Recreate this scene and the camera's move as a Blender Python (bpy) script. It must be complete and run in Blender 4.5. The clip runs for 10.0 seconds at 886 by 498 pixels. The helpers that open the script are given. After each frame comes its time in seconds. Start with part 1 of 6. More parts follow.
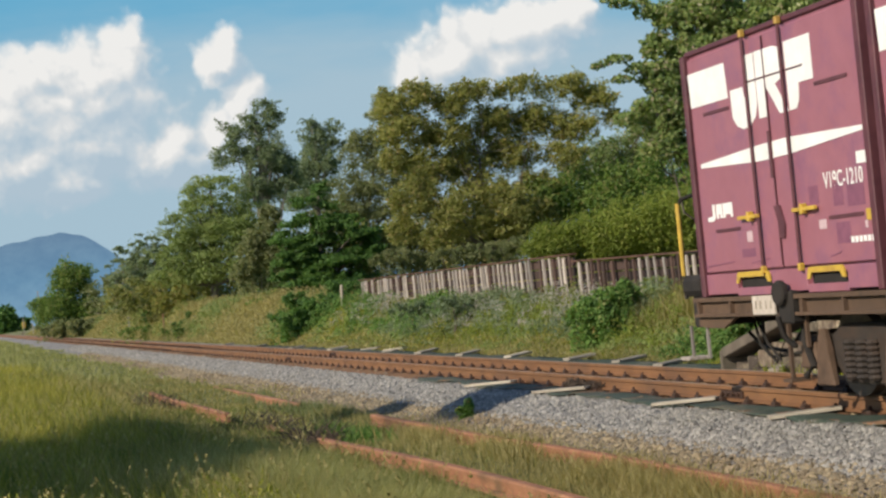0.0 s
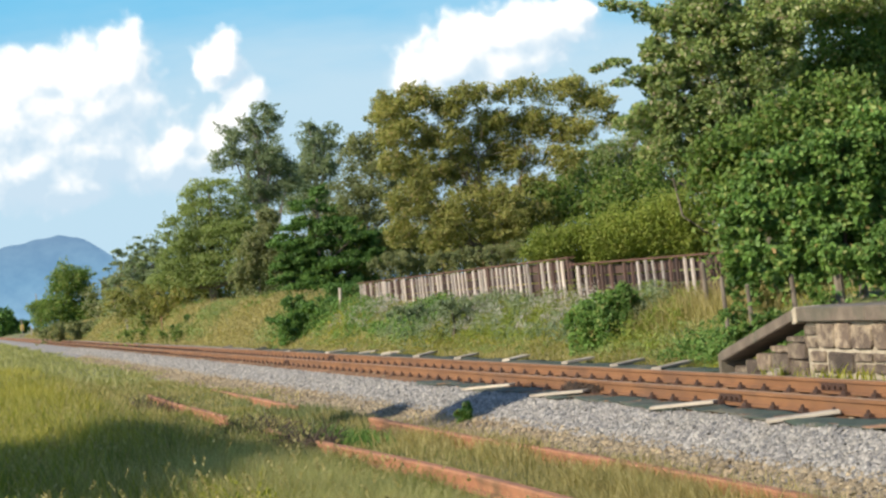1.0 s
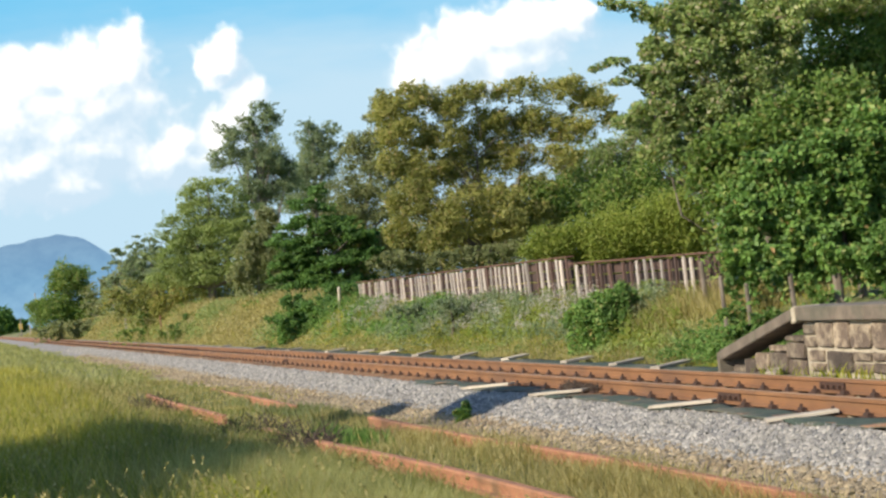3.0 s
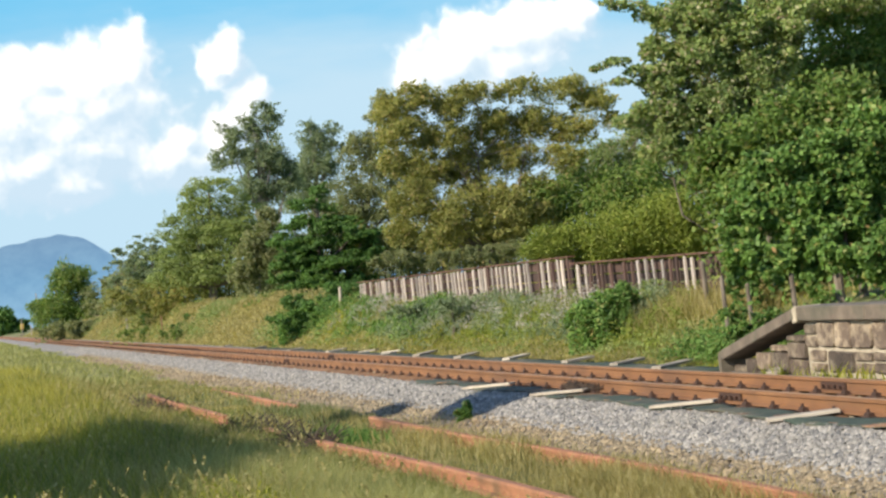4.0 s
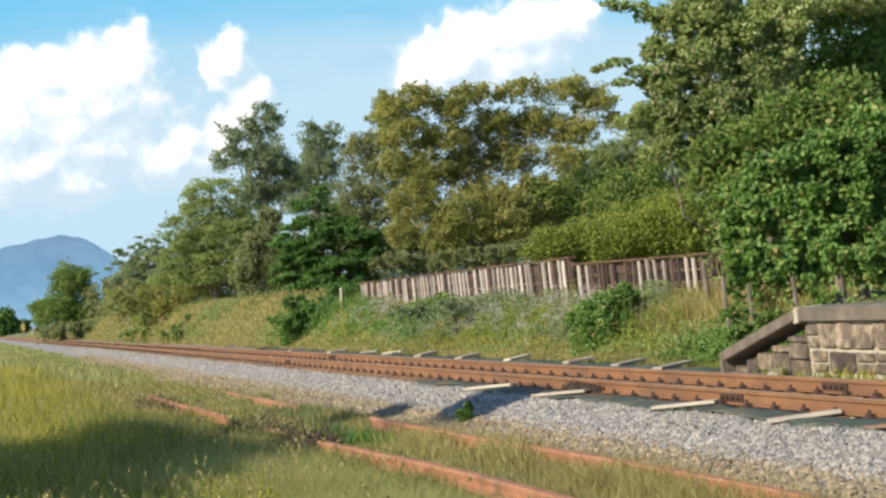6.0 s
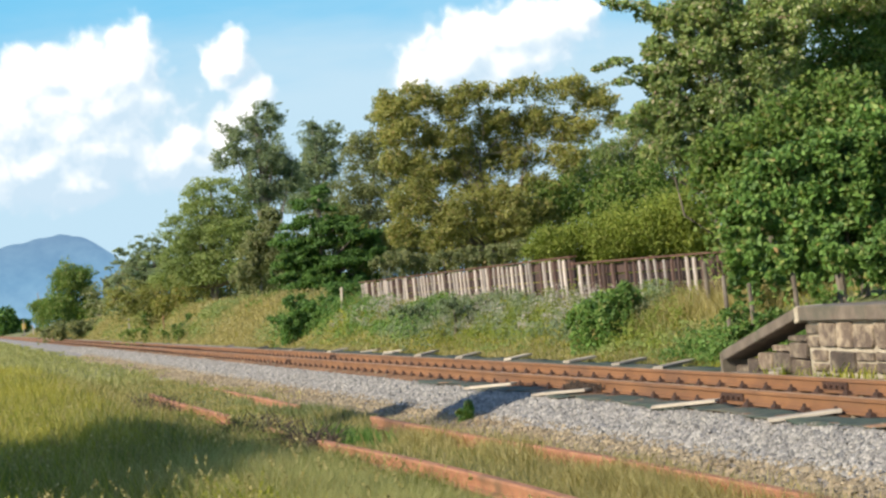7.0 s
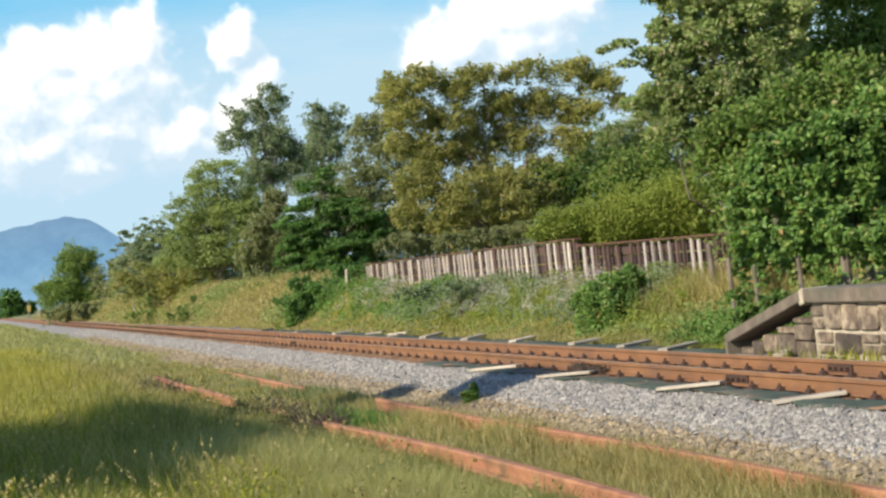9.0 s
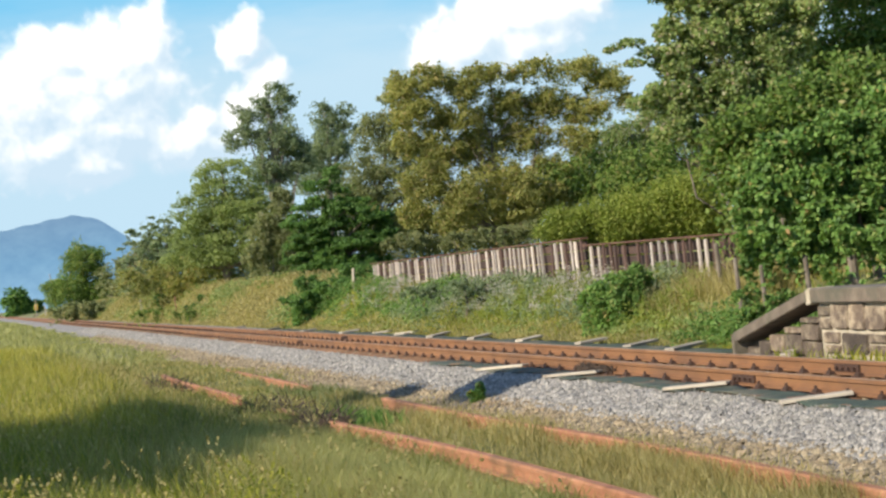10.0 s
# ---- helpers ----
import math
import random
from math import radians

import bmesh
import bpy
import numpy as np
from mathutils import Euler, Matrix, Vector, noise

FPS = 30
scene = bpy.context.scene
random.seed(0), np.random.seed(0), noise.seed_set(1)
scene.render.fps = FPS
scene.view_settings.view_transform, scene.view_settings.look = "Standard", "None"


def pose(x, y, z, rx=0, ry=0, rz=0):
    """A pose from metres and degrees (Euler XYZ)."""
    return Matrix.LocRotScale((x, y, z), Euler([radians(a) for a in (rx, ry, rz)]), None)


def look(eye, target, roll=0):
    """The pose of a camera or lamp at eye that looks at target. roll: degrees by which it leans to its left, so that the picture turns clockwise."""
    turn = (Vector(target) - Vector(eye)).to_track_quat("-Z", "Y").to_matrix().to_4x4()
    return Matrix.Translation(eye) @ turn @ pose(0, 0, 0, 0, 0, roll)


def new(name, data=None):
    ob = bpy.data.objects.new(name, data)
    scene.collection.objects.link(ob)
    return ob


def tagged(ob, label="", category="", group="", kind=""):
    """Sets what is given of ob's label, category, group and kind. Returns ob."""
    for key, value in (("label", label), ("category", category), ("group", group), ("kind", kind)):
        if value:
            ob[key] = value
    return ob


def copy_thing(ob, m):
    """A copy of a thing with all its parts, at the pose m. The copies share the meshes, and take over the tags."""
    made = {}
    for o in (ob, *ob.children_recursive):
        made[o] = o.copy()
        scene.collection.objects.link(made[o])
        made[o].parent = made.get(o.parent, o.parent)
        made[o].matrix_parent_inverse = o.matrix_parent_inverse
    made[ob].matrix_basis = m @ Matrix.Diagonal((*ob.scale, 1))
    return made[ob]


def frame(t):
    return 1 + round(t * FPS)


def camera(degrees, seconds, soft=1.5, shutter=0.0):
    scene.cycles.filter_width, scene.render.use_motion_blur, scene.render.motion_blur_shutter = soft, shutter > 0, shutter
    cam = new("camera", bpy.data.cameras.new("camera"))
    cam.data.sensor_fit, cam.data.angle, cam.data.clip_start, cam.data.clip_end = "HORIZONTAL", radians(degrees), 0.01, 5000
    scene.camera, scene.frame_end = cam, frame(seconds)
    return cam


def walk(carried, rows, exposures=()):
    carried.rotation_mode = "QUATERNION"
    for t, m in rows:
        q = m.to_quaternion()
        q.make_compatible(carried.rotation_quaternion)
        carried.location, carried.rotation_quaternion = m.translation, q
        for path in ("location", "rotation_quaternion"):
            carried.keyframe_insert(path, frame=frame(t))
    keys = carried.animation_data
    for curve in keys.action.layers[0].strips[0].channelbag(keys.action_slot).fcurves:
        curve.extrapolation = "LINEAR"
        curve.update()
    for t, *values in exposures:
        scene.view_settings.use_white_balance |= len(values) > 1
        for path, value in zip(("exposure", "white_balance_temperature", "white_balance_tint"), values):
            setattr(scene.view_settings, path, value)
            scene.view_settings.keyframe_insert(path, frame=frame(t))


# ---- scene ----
from collections import defaultdict

EYE = Vector((0.0, 0.0, 1.351))


def aim(yaw, pitch, roll):
    a, b = radians(yaw), radians(pitch)
    way = Vector((math.sin(a) * math.cos(b), math.cos(a) * math.cos(b), math.sin(b)))
    return look(EYE, EYE + way, -roll)


cam = camera(27.25, 10.0, soft=2.5)
PATH = [
    (0, 14.969, 1.164, 5.472), (0.5, 15.024, 1.136, 5.331), (0.8, 14.988, 1.153, 5.391), (1, 15.025, 1.260, 5.396),
    (1.5, 15.076, 1.256, 5.400), (2, 15.044, 1.206, 5.398), (2.5, 15.062, 1.229, 5.386), (4, 15.025, 1.231, 5.398),
    (4.5, 14.998, 1.262, 5.391), (5, 14.999, 1.260, 5.410), (5.5, 14.998, 1.262, 5.391), (7, 14.969, 1.236, 5.388),
    (7.5, 14.970, 1.236, 5.404), (8, 14.970, 1.236, 5.404), (8.3, 14.985, 1.239, 5.391), (8.4, 14.950, 1.033, 5.400),
    (8.5, 14.943, 0.759, 5.441), (8.6, 14.960, 0.640, 5.410), (8.8, 14.835, 0.669, 5.391), (9, 14.765, 0.690, 5.399),
    (9.5, 14.649, 0.643, 5.390), (10, 14.553, 0.690, 5.308)]
walk(cam, [(t, aim(*a)) for t, *a in PATH],
     exposures=((0, 0.03), (0.3, 0.14), (0.5, 0.34), (0.9, 0.52), (1.2, 0.6), (10, 0.62)))

# ---- daylight ----
SUN_AZ, SUN_EL = 245.0, 29.0          # degrees clockwise from +y, and above the horizon
world = bpy.data.worlds.new("daylight")
scene.world = world
world.use_nodes = True
nt = world.node_tree
sky = nt.nodes.new("ShaderNodeTexSky")
sky.sky_type, sky.sun_disc = "NISHITA", False
sky.sun_elevation, sky.sun_rotation = radians(SUN_EL), radians(SUN_AZ)
sky.air_density, sky.dust_density, sky.ozone_density = 1.0, 0.2, 3.5
nt.links.new(sky.outputs[0], nt.nodes["Background"].inputs[0])
nt.nodes["Background"].inputs[1].default_value = 0.13
sun = new("sun", bpy.data.lights.new("sun", "SUN"))
sun.data.energy, sun.data.angle, sun.data.color = 5.0, radians(0.55), (1.0, 0.90, 0.74)
_a, _e = radians(SUN_AZ), radians(SUN_EL)
sun.matrix_world = look((-20, -20, 30), Vector((-20, -20, 30)) - Vector((math.sin(_a) * math.cos(_e), math.cos(_a) * math.cos(_e), math.sin(_e))))


# ---- materials ----
def nodes_of(name):
    m = bpy.data.materials.new(name)
    m.use_nodes = True
    return m, m.node_tree, m.node_tree.nodes["Principled BSDF"]


def ramp(t, fac, stops):
    r = t.nodes.new("ShaderNodeValToRGB")
    while len(r.color_ramp.elements) < len(stops):
        r.color_ramp.elements.new(0.5)
    for e, (p, c) in zip(r.color_ramp.elements, stops):
        e.position, e.color = p, (*c, 1)
    t.links.new(fac, r.inputs[0])
    return r.outputs[0]


def noise_of(t, scale, detail=4, rough=0.6, stretch=None, coords="Object"):
    co = t.nodes.new("ShaderNodeTexCoord")
    n = t.nodes.new("ShaderNodeTexNoise")
    n.inputs["Scale"].default_value, n.inputs["Detail"].default_value, n.inputs["Roughness"].default_value = scale, detail, rough
    src = co.outputs[coords]
    if stretch:
        mp = t.nodes.new("ShaderNodeMapping")
        mp.inputs["Scale"].default_value = stretch
        t.links.new(src, mp.inputs[0])
        src = mp.outputs[0]
    t.links.new(src, n.inputs["Vector"])
    return n.outputs[0]


def mixed(t, fac, a, b, how="MIX"):
    m = t.nodes.new("ShaderNodeMix")
    m.data_type, m.blend_type = "RGBA", how
    for sock, v in ((m.inputs[0], fac), (m.inputs[6], a), (m.inputs[7], b)):
        if isinstance(v, (int, float)):
            sock.default_value = v
        elif isinstance(v, tuple):
            sock.default_value = (*v, 1)
        else:
            t.links.new(v, sock)
    return m.outputs[2]


def surface(name, stops, scale=6.0, rough=0.8, metal=0.0, bump=0.3, bump_scale=None, stain=None, stain_scale=0.7, vary="", stretch=None, depth=0.01):
    """Two scales of colour noise, optional stain, fine relief, and a variation by object or by island."""
    m, t, b = nodes_of(name)
    col = ramp(t, noise_of(t, scale, 6, 0.65, stretch), stops)
    if stain:
        f = t.nodes.new("ShaderNodeMapRange")
        f.inputs[1].default_value, f.inputs[2].default_value = 0.48, 0.68
        t.links.new(noise_of(t, stain_scale, 5, 0.7), f.inputs[0])
        col = mixed(t, f.outputs[0], col, stain)
    if vary:
        src = t.nodes.new("ShaderNodeNewGeometry").outputs["Random Per Island"] if vary == "island" else t.nodes.new("ShaderNodeObjectInfo").outputs["Random"]
        col = mixed(t, 1.0, col, ramp(t, src, [(0, (0.55, 0.55, 0.55)), (0.5, (0.9, 0.88, 0.86)), (1, (1.3, 1.27, 1.22))]), "MULTIPLY")
    t.links.new(col, b.inputs["Base Color"])
    b.inputs["Roughness"].default_value, b.inputs["Metallic"].default_value = rough, metal
    if bump:
        bp = t.nodes.new("ShaderNodeBump")
        bp.inputs["Strength"].default_value, bp.inputs["Distance"].default_value = bump, depth
        t.links.new(noise_of(t, bump_scale or scale * 4, 5, 0.7, stretch), bp.inputs["Height"])
        t.links.new(bp.outputs[0], b.inputs["Normal"])
    return m


def leaf_material(name, stops, through_light=0.35, rough=0.5, big=0.25):
    """Leaves: colour by leaf and by larger patches, a waxy top and light passing through."""
    m, t, b = nodes_of(name)
    col = ramp(t, t.nodes.new("ShaderNodeNewGeometry").outputs["Random Per Island"], stops)
    patch = ramp(t, noise_of(t, big, 3, 0.6), [(0.3, (0.72, 0.75, 0.7)), (0.7, (1.25, 1.2, 1.1))])
    col = mixed(t, 1.0, col, patch, "MULTIPLY")
    t.links.new(col, b.inputs["Base Color"])
    b.inputs["Roughness"].default_value = rough
    b.inputs["Specular IOR Level"].default_value = 0.22
    tr = t.nodes.new("ShaderNodeBsdfTranslucent")
    t.links.new(mixed(t, 1.0, col, (1.2, 1.25, 0.6), "MULTIPLY"), tr.inputs[0])
    mx = t.nodes.new("ShaderNodeMixShader")
    mx.inputs[0].default_value = through_light
    t.links.new(b.outputs[0], mx.inputs[1])
    t.links.new(tr.outputs[0], mx.inputs[2])
    t.links.new(mx.outputs[0], t.nodes["Material Output"].inputs[0])
    return m


M = {}
M["ground"] = surface("dry_grass_soil", [(0.3, (0.10, 0.105, 0.035)), (0.55, (0.18, 0.175, 0.06)), (0.8, (0.26, 0.23, 0.10))], 3.0, 0.95, bump=0.8, bump_scale=25, depth=0.05, stain=(0.12, 0.15, 0.04), stain_scale=0.25)
M["bed"] = surface("ballast_bed", [(0.3, (0.10, 0.09, 0.08)), (0.6, (0.26, 0.24, 0.22))], 14, 0.95, bump=0.9, bump_scale=20, depth=0.04)
M["stone"] = surface("ballast_stone", [(0.3, (0.195, 0.183, 0.165)), (0.7, (0.41, 0.39, 0.355))], 9, 0.9, bump=0.3, vary="island", stain=(0.29, 0.275, 0.24), stain_scale=0.8)
M["stone_old"] = surface("weathered_ballast_stone", [(0.3, (0.21, 0.165, 0.10)), (0.7, (0.38, 0.31, 0.20))], 9, 0.95, bump=0.3, vary="island", stain=(0.22, 0.15, 0.08), stain_scale=1.2)
M["rail"] = surface("rusty_rail_steel", [(0.25, (0.13, 0.058, 0.024)), (0.6, (0.215, 0.10, 0.04)), (0.85, (0.29, 0.15, 0.065))], 5, 0.75, bump=0.35, bump_scale=60, depth=0.003, stain=(0.13, 0.065, 0.033), stretch=(1, 0.25, 1))
M["rail_top"] = surface("worn_rail_head", [(0.3, (0.34, 0.20, 0.11)), (0.7, (0.46, 0.32, 0.2))], 8, 0.5, 0.3, bump=0.1, stretch=(1, 0.1, 1))
M["old_rail"] = surface("old_red_rust", [(0.25, (0.19, 0.075, 0.038)), (0.6, (0.36, 0.165, 0.085)), (0.85, (0.46, 0.26, 0.155))], 6, 0.9, bump=0.8, bump_scale=30, depth=0.012, stain=(0.16, 0.09, 0.045), stain_scale=1.8, stretch=(1, 0.5, 1))
M["clip"] = surface("dark_rusty_fastening", [(0.3, (0.025, 0.014, 0.009)), (0.7, (0.075, 0.033, 0.018))], 20, 0.8, bump=0.3)
M["sleeper"] = surface("rust_stained_sleeper", [(0.3, (0.16, 0.085, 0.045)), (0.7, (0.30, 0.17, 0.09))], 8, 0.9, bump=0.5, stretch=(0.3, 3, 1), vary="object")
M["board"] = surface("bleached_board", [(0.3, (0.24, 0.20, 0.155)), (0.7, (0.48, 0.43, 0.35))], 6, 0.85, bump=0.4, stretch=(0.5, 8, 4), vary="object")
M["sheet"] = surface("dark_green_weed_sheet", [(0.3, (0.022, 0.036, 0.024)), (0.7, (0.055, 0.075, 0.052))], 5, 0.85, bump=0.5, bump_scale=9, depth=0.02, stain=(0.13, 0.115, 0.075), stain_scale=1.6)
M["fence"] = surface("bleached_timber_post", [(0.25, (0.20, 0.16, 0.135)), (0.55, (0.42, 0.37, 0.325)), (0.8, (0.60, 0.555, 0.50))], 5, 0.9, bump=0.6, stretch=(4, 4, 0.5), vary="object")
# dark posts, and the boards that stand in for shade between posts
M["fence_dark"] = surface("dark_timber_and_gap_shade", [(0.25, (0.03, 0.019, 0.016)), (0.7, (0.10, 0.058, 0.045))], 5, 0.9, bump=0.6, stretch=(4, 4, 0.5), vary="object")
M["fence_rail"] = surface("rust_brown_beam", [(0.3, (0.07, 0.03, 0.022)), (0.7, (0.16, 0.075, 0.05))], 5, 0.9, bump=0.4, stretch=(4, 0.5, 4))
M["cap"] = surface("weathered_concrete_cap", [(0.3, (0.085, 0.066, 0.048)), (0.7, (0.19, 0.15, 0.11))], 4, 0.92, bump=0.5, stain=(0.085, 0.08, 0.055), stain_scale=1.5)
M["block"] = surface("platform_stone_block", [(0.25, (0.058, 0.043, 0.032)), (0.6, (0.125, 0.092, 0.068)), (0.85, (0.22, 0.175, 0.13))], 5, 0.95, bump=0.8, bump_scale=14, depth=0.03, vary="object", stain=(0.33, 0.27, 0.19), stain_scale=4.5)
M["mortar"] = surface("pale_mortar", [(0.3, (0.24, 0.20, 0.14)), (0.7, (0.46, 0.40, 0.30))], 8, 0.95, bump=0.5)
M["soil"] = surface("bank_soil", [(0.3, (0.06, 0.06, 0.025)), (0.55, (0.13, 0.12, 0.045)), (0.8, (0.2, 0.165, 0.08))], 1.6, 0.95, bump=0.8, bump_scale=12, depth=0.08)
M["bark"] = surface("grey_brown_bark", [(0.3, (0.07, 0.055, 0.04)), (0.7, (0.24, 0.20, 0.155))], 7, 0.95, bump=0.8, bump_scale=18, stretch=(1, 1, 0.25), depth=0.03)
M["bark_pale"] = surface("pale_bark", [(0.3, (0.16, 0.135, 0.105)), (0.7, (0.38, 0.34, 0.28))], 6, 0.9, bump=0.6, stretch=(1, 1, 0.3))
M["paint"] = surface("maroon_container_paint", [(0.3, (0.275, 0.098, 0.125)), (0.7, (0.33, 0.125, 0.155))], 2.2, 0.5, bump=0.08, stain=(0.235, 0.092, 0.145), stain_scale=2.3)
M["paint_dark"] = surface("dark_maroon_frame", [(0.3, (0.07, 0.02, 0.028)), (0.7, (0.13, 0.042, 0.05))], 4, 0.6, bump=0.1)
M["white"] = surface("white_marking_paint", [(0.3, (0.72, 0.70, 0.66)), (0.7, (0.85, 0.83, 0.80))], 3, 0.55, bump=0.02)
M["yellow"] = surface("worn_yellow_paint", [(0.3, (0.42, 0.26, 0.03)), (0.7, (0.62, 0.41, 0.06))], 7, 0.55, bump=0.1, stain=(0.35, 0.2, 0.05), stain_scale=5)
M["frame"] = surface("grimy_wagon_steel", [(0.3, (0.06, 0.035, 0.021)), (0.7, (0.15, 0.088, 0.052))], 4, 0.8, bump=0.3, stain=(0.045, 0.028, 0.018), stain_scale=2)
# black iron parts, and the blocks that stand in for fork pocket shade
M["black"] = surface("sooty_iron_and_pocket_shade", [(0.3, (0.008, 0.007, 0.006)), (0.7, (0.028, 0.021, 0.016))], 5, 0.9, bump=0.3)
M["wheel"] = surface("wheel_steel", [(0.3, (0.08, 0.06, 0.05)), (0.7, (0.17, 0.13, 0.10))], 6, 0.6, 0.4, bump=0.2)
M["grime"] = surface("greasy_dark_steel", [(0.3, (0.016, 0.012, 0.009)), (0.7, (0.05, 0.035, 0.026))], 6, 0.75, bump=0.3, stain=(0.05, 0.029, 0.018), stain_scale=4)
M["tag"] = surface("faded_pink_tag", [(0.3, (0.45, 0.30, 0.32)), (0.7, (0.62, 0.48, 0.49))], 9, 0.7, bump=0.03)
M["twig"] = surface("dead_twig", [(0.3, (0.035, 0.024, 0.017)), (0.7, (0.10, 0.07, 0.05))], 8, 0.9, bump=0.3, vary="island")
M["patch"] = surface("faded_purple_paint", [(0.3, (0.17, 0.06, 0.10)), (0.7, (0.24, 0.085, 0.13))], 9, 0.6, bump=0.05)

M["leaf_green"] = leaf_material("fresh_green_leaf", [(0, (0.078, 0.133, 0.031)), (0.5, (0.133, 0.219, 0.049)), (0.85, (0.230, 0.301, 0.081)), (1, (0.313, 0.265, 0.130))], 0.45)
M["leaf_mixed"] = leaf_material("mixed_olive_green_leaf", [(0, (0.114, 0.171, 0.061)), (0.45, (0.216, 0.294, 0.097)), (0.8, (0.330, 0.380, 0.158)), (0.93, (0.420, 0.405, 0.262)), (1, (0.432, 0.306, 0.279))], 0.45, big=0.5)
M["leaf_vine"] = leaf_material("vine_leaf", [(0, (0.062, 0.125, 0.031)), (0.5, (0.119, 0.220, 0.050)), (0.85, (0.180, 0.285, 0.077)), (0.96, (0.266, 0.300, 0.099)), (1, (0.304, 0.190, 0.088))], 0.36, big=0.8)
M["leaf_olive"] = leaf_material("olive_brown_leaf", [(0, (0.161, 0.178, 0.054)), (0.5, (0.257, 0.270, 0.082)), (0.88, (0.365, 0.345, 0.122)), (1, (0.387, 0.270, 0.142))], 0.45)
M["leaf_brush"] = leaf_material("dull_brush_leaf", [(0, (0.115, 0.143, 0.063)), (0.5, (0.186, 0.213, 0.095)), (1, (0.316, 0.309, 0.176))], 0.45)
M["leaf_grey"] = leaf_material("grey_green_leaf", [(0, (0.118, 0.165, 0.098)), (0.6, (0.196, 0.253, 0.149)), (1, (0.314, 0.352, 0.230))], 0.45)
M["leaf_light"] = leaf_material("light_green_leaf", [(0, (0.152, 0.201, 0.065)), (0.6, (0.232, 0.297, 0.104)), (1, (0.321, 0.360, 0.156))], 0.45)
M["leaf_dark"] = leaf_material("deep_green_needle", [(0, (0.045, 0.10, 0.026)), (0.6, (0.095, 0.19, 0.045)), (1, (0.17, 0.28, 0.075))], 0.40)
M["blade_yellow"] = leaf_material("yellow_grass_blade", [(0, (0.22, 0.21, 0.04)), (0.5, (0.35, 0.32, 0.07)), (1, (0.48, 0.42, 0.14))], 0.5, 0.6, 0.3)
M["leaf_yellow"] = leaf_material("yellow_green_leaf", [(0, (0.135, 0.180, 0.034)), (0.6, (0.198, 0.252, 0.048)), (1, (0.288, 0.304, 0.085))], 0.45)
M["blade_green"] = leaf_material("green_grass_blade", [(0, (0.104, 0.135, 0.036)), (0.5, (0.199, 0.220, 0.072)), (1, (0.342, 0.330, 0.156))], 0.5, 0.6, 0.4)
M["blade_lush"] = leaf_material("lush_grass_blade", [(0, (0.12, 0.155, 0.022)), (0.5, (0.235, 0.255, 0.036)), (1, (0.40, 0.37, 0.07))], 0.5, 0.6, 0.4)
M["blade_dry"] = leaf_material("dry_grass_blade", [(0, (0.18, 0.155, 0.06)), (0.5, (0.34, 0.29, 0.13)), (1, (0.50, 0.43, 0.24))], 0.5, 0.7, 0.6)
M["blade_pale"] = leaf_material("pale_straw_blade", [(0, (0.20, 0.21, 0.085)), (0.5, (0.33, 0.33, 0.15)), (1, (0.46, 0.43, 0.23))], 0.5, 0.7, 0.6)
M["flower"] = leaf_material("pale_lilac_flower_head", [(0, (0.26, 0.24, 0.24)), (1, (0.52, 0.48, 0.48))], 0.3, 0.7)


# ---- mesh helpers ----
def box(bm, x0, x1, y0, y1, z0, z1):
    v = [bm.verts.new(p) for p in ((x0, y0, z0), (x1, y0, z0), (x1, y1, z0), (x0, y1, z0), (x0, y0, z1), (x1, y0, z1), (x1, y1, z1), (x0, y1, z1))]
    for f in ((0, 3, 2, 1), (4, 5, 6, 7), (0, 1, 5, 4), (1, 2, 6, 5), (2, 3, 7, 6), (3, 0, 4, 7)):
        bm.faces.new([v[i] for i in f])
    return v


def tube(bm, pts, radii, sides=7, caps=True):
    rings = []
    for i, p in enumerate(pts):
        p = Vector(p)
        d = (Vector(pts[min(i + 1, len(pts) - 1)]) - Vector(pts[max(i - 1, 0)])).normalized()
        u = d.orthogonal().normalized()
        w = d.cross(u)
        r = radii[i] if isinstance(radii, (list, tuple)) else radii
        rings.append([bm.verts.new(p + (u * math.cos(2 * math.pi * k / sides) + w * math.sin(2 * math.pi * k / sides)) * r) for k in range(sides)])
    for a, b in zip(rings, rings[1:]):
        for k in range(sides):
            bm.faces.new((a[k], a[(k + 1) % sides], b[(k + 1) % sides], b[k]))
    if caps:
        bm.faces.new(rings[0][::-1])
        bm.faces.new(rings[-1])


def prism(bm, outline, axis, lo, hi):
    """A closed outline of 2D points pushed along axis 0, 1 or 2 from lo to hi."""
    def at(p, s):
        q = list(p)
        q.insert(axis, s)
        return bm.verts.new(q)
    a, b = [at(p, lo) for p in outline], [at(p, hi) for p in outline]
    n = len(outline)
    for k in range(n):
        bm.faces.new((a[k], a[(k + 1) % n], b[(k + 1) % n], b[k]))
    bm.faces.new(a[::-1])
    bm.faces.new(b)


def mesh_of(name, bm, material, bevel=0.0, smooth=False):
    if bevel:
        bmesh.ops.bevel(bm, geom=bm.edges[:], offset=bevel, segments=1, affect="EDGES")
    bmesh.ops.recalc_face_normals(bm, faces=bm.faces[:])
    me = bpy.data.meshes.new(name)
    bm.to_mesh(me)
    bm.free()
    me.materials.append(material)
    if smooth:
        me.polygons.foreach_set("use_smooth", [True] * len(me.polygons))
    return me


def part(name, bm, material, parent, label="", bevel=0.0, smooth=False):
    ob = new(name, mesh_of(name, bm, material, bevel, smooth))
    ob.parent = parent
    return tagged(ob, label)


def piece(name, bm, material, label, category, kind="", group="", bevel=0.0, smooth=False):
    return tagged(new(name, mesh_of(name, bm, material, bevel, smooth)), label, category, group, kind)


def thing(name, label, category, at=(0, 0, 0), group="", kind=""):
    ob = new(name)
    ob.location = at
    return tagged(ob, label, category, group, kind)


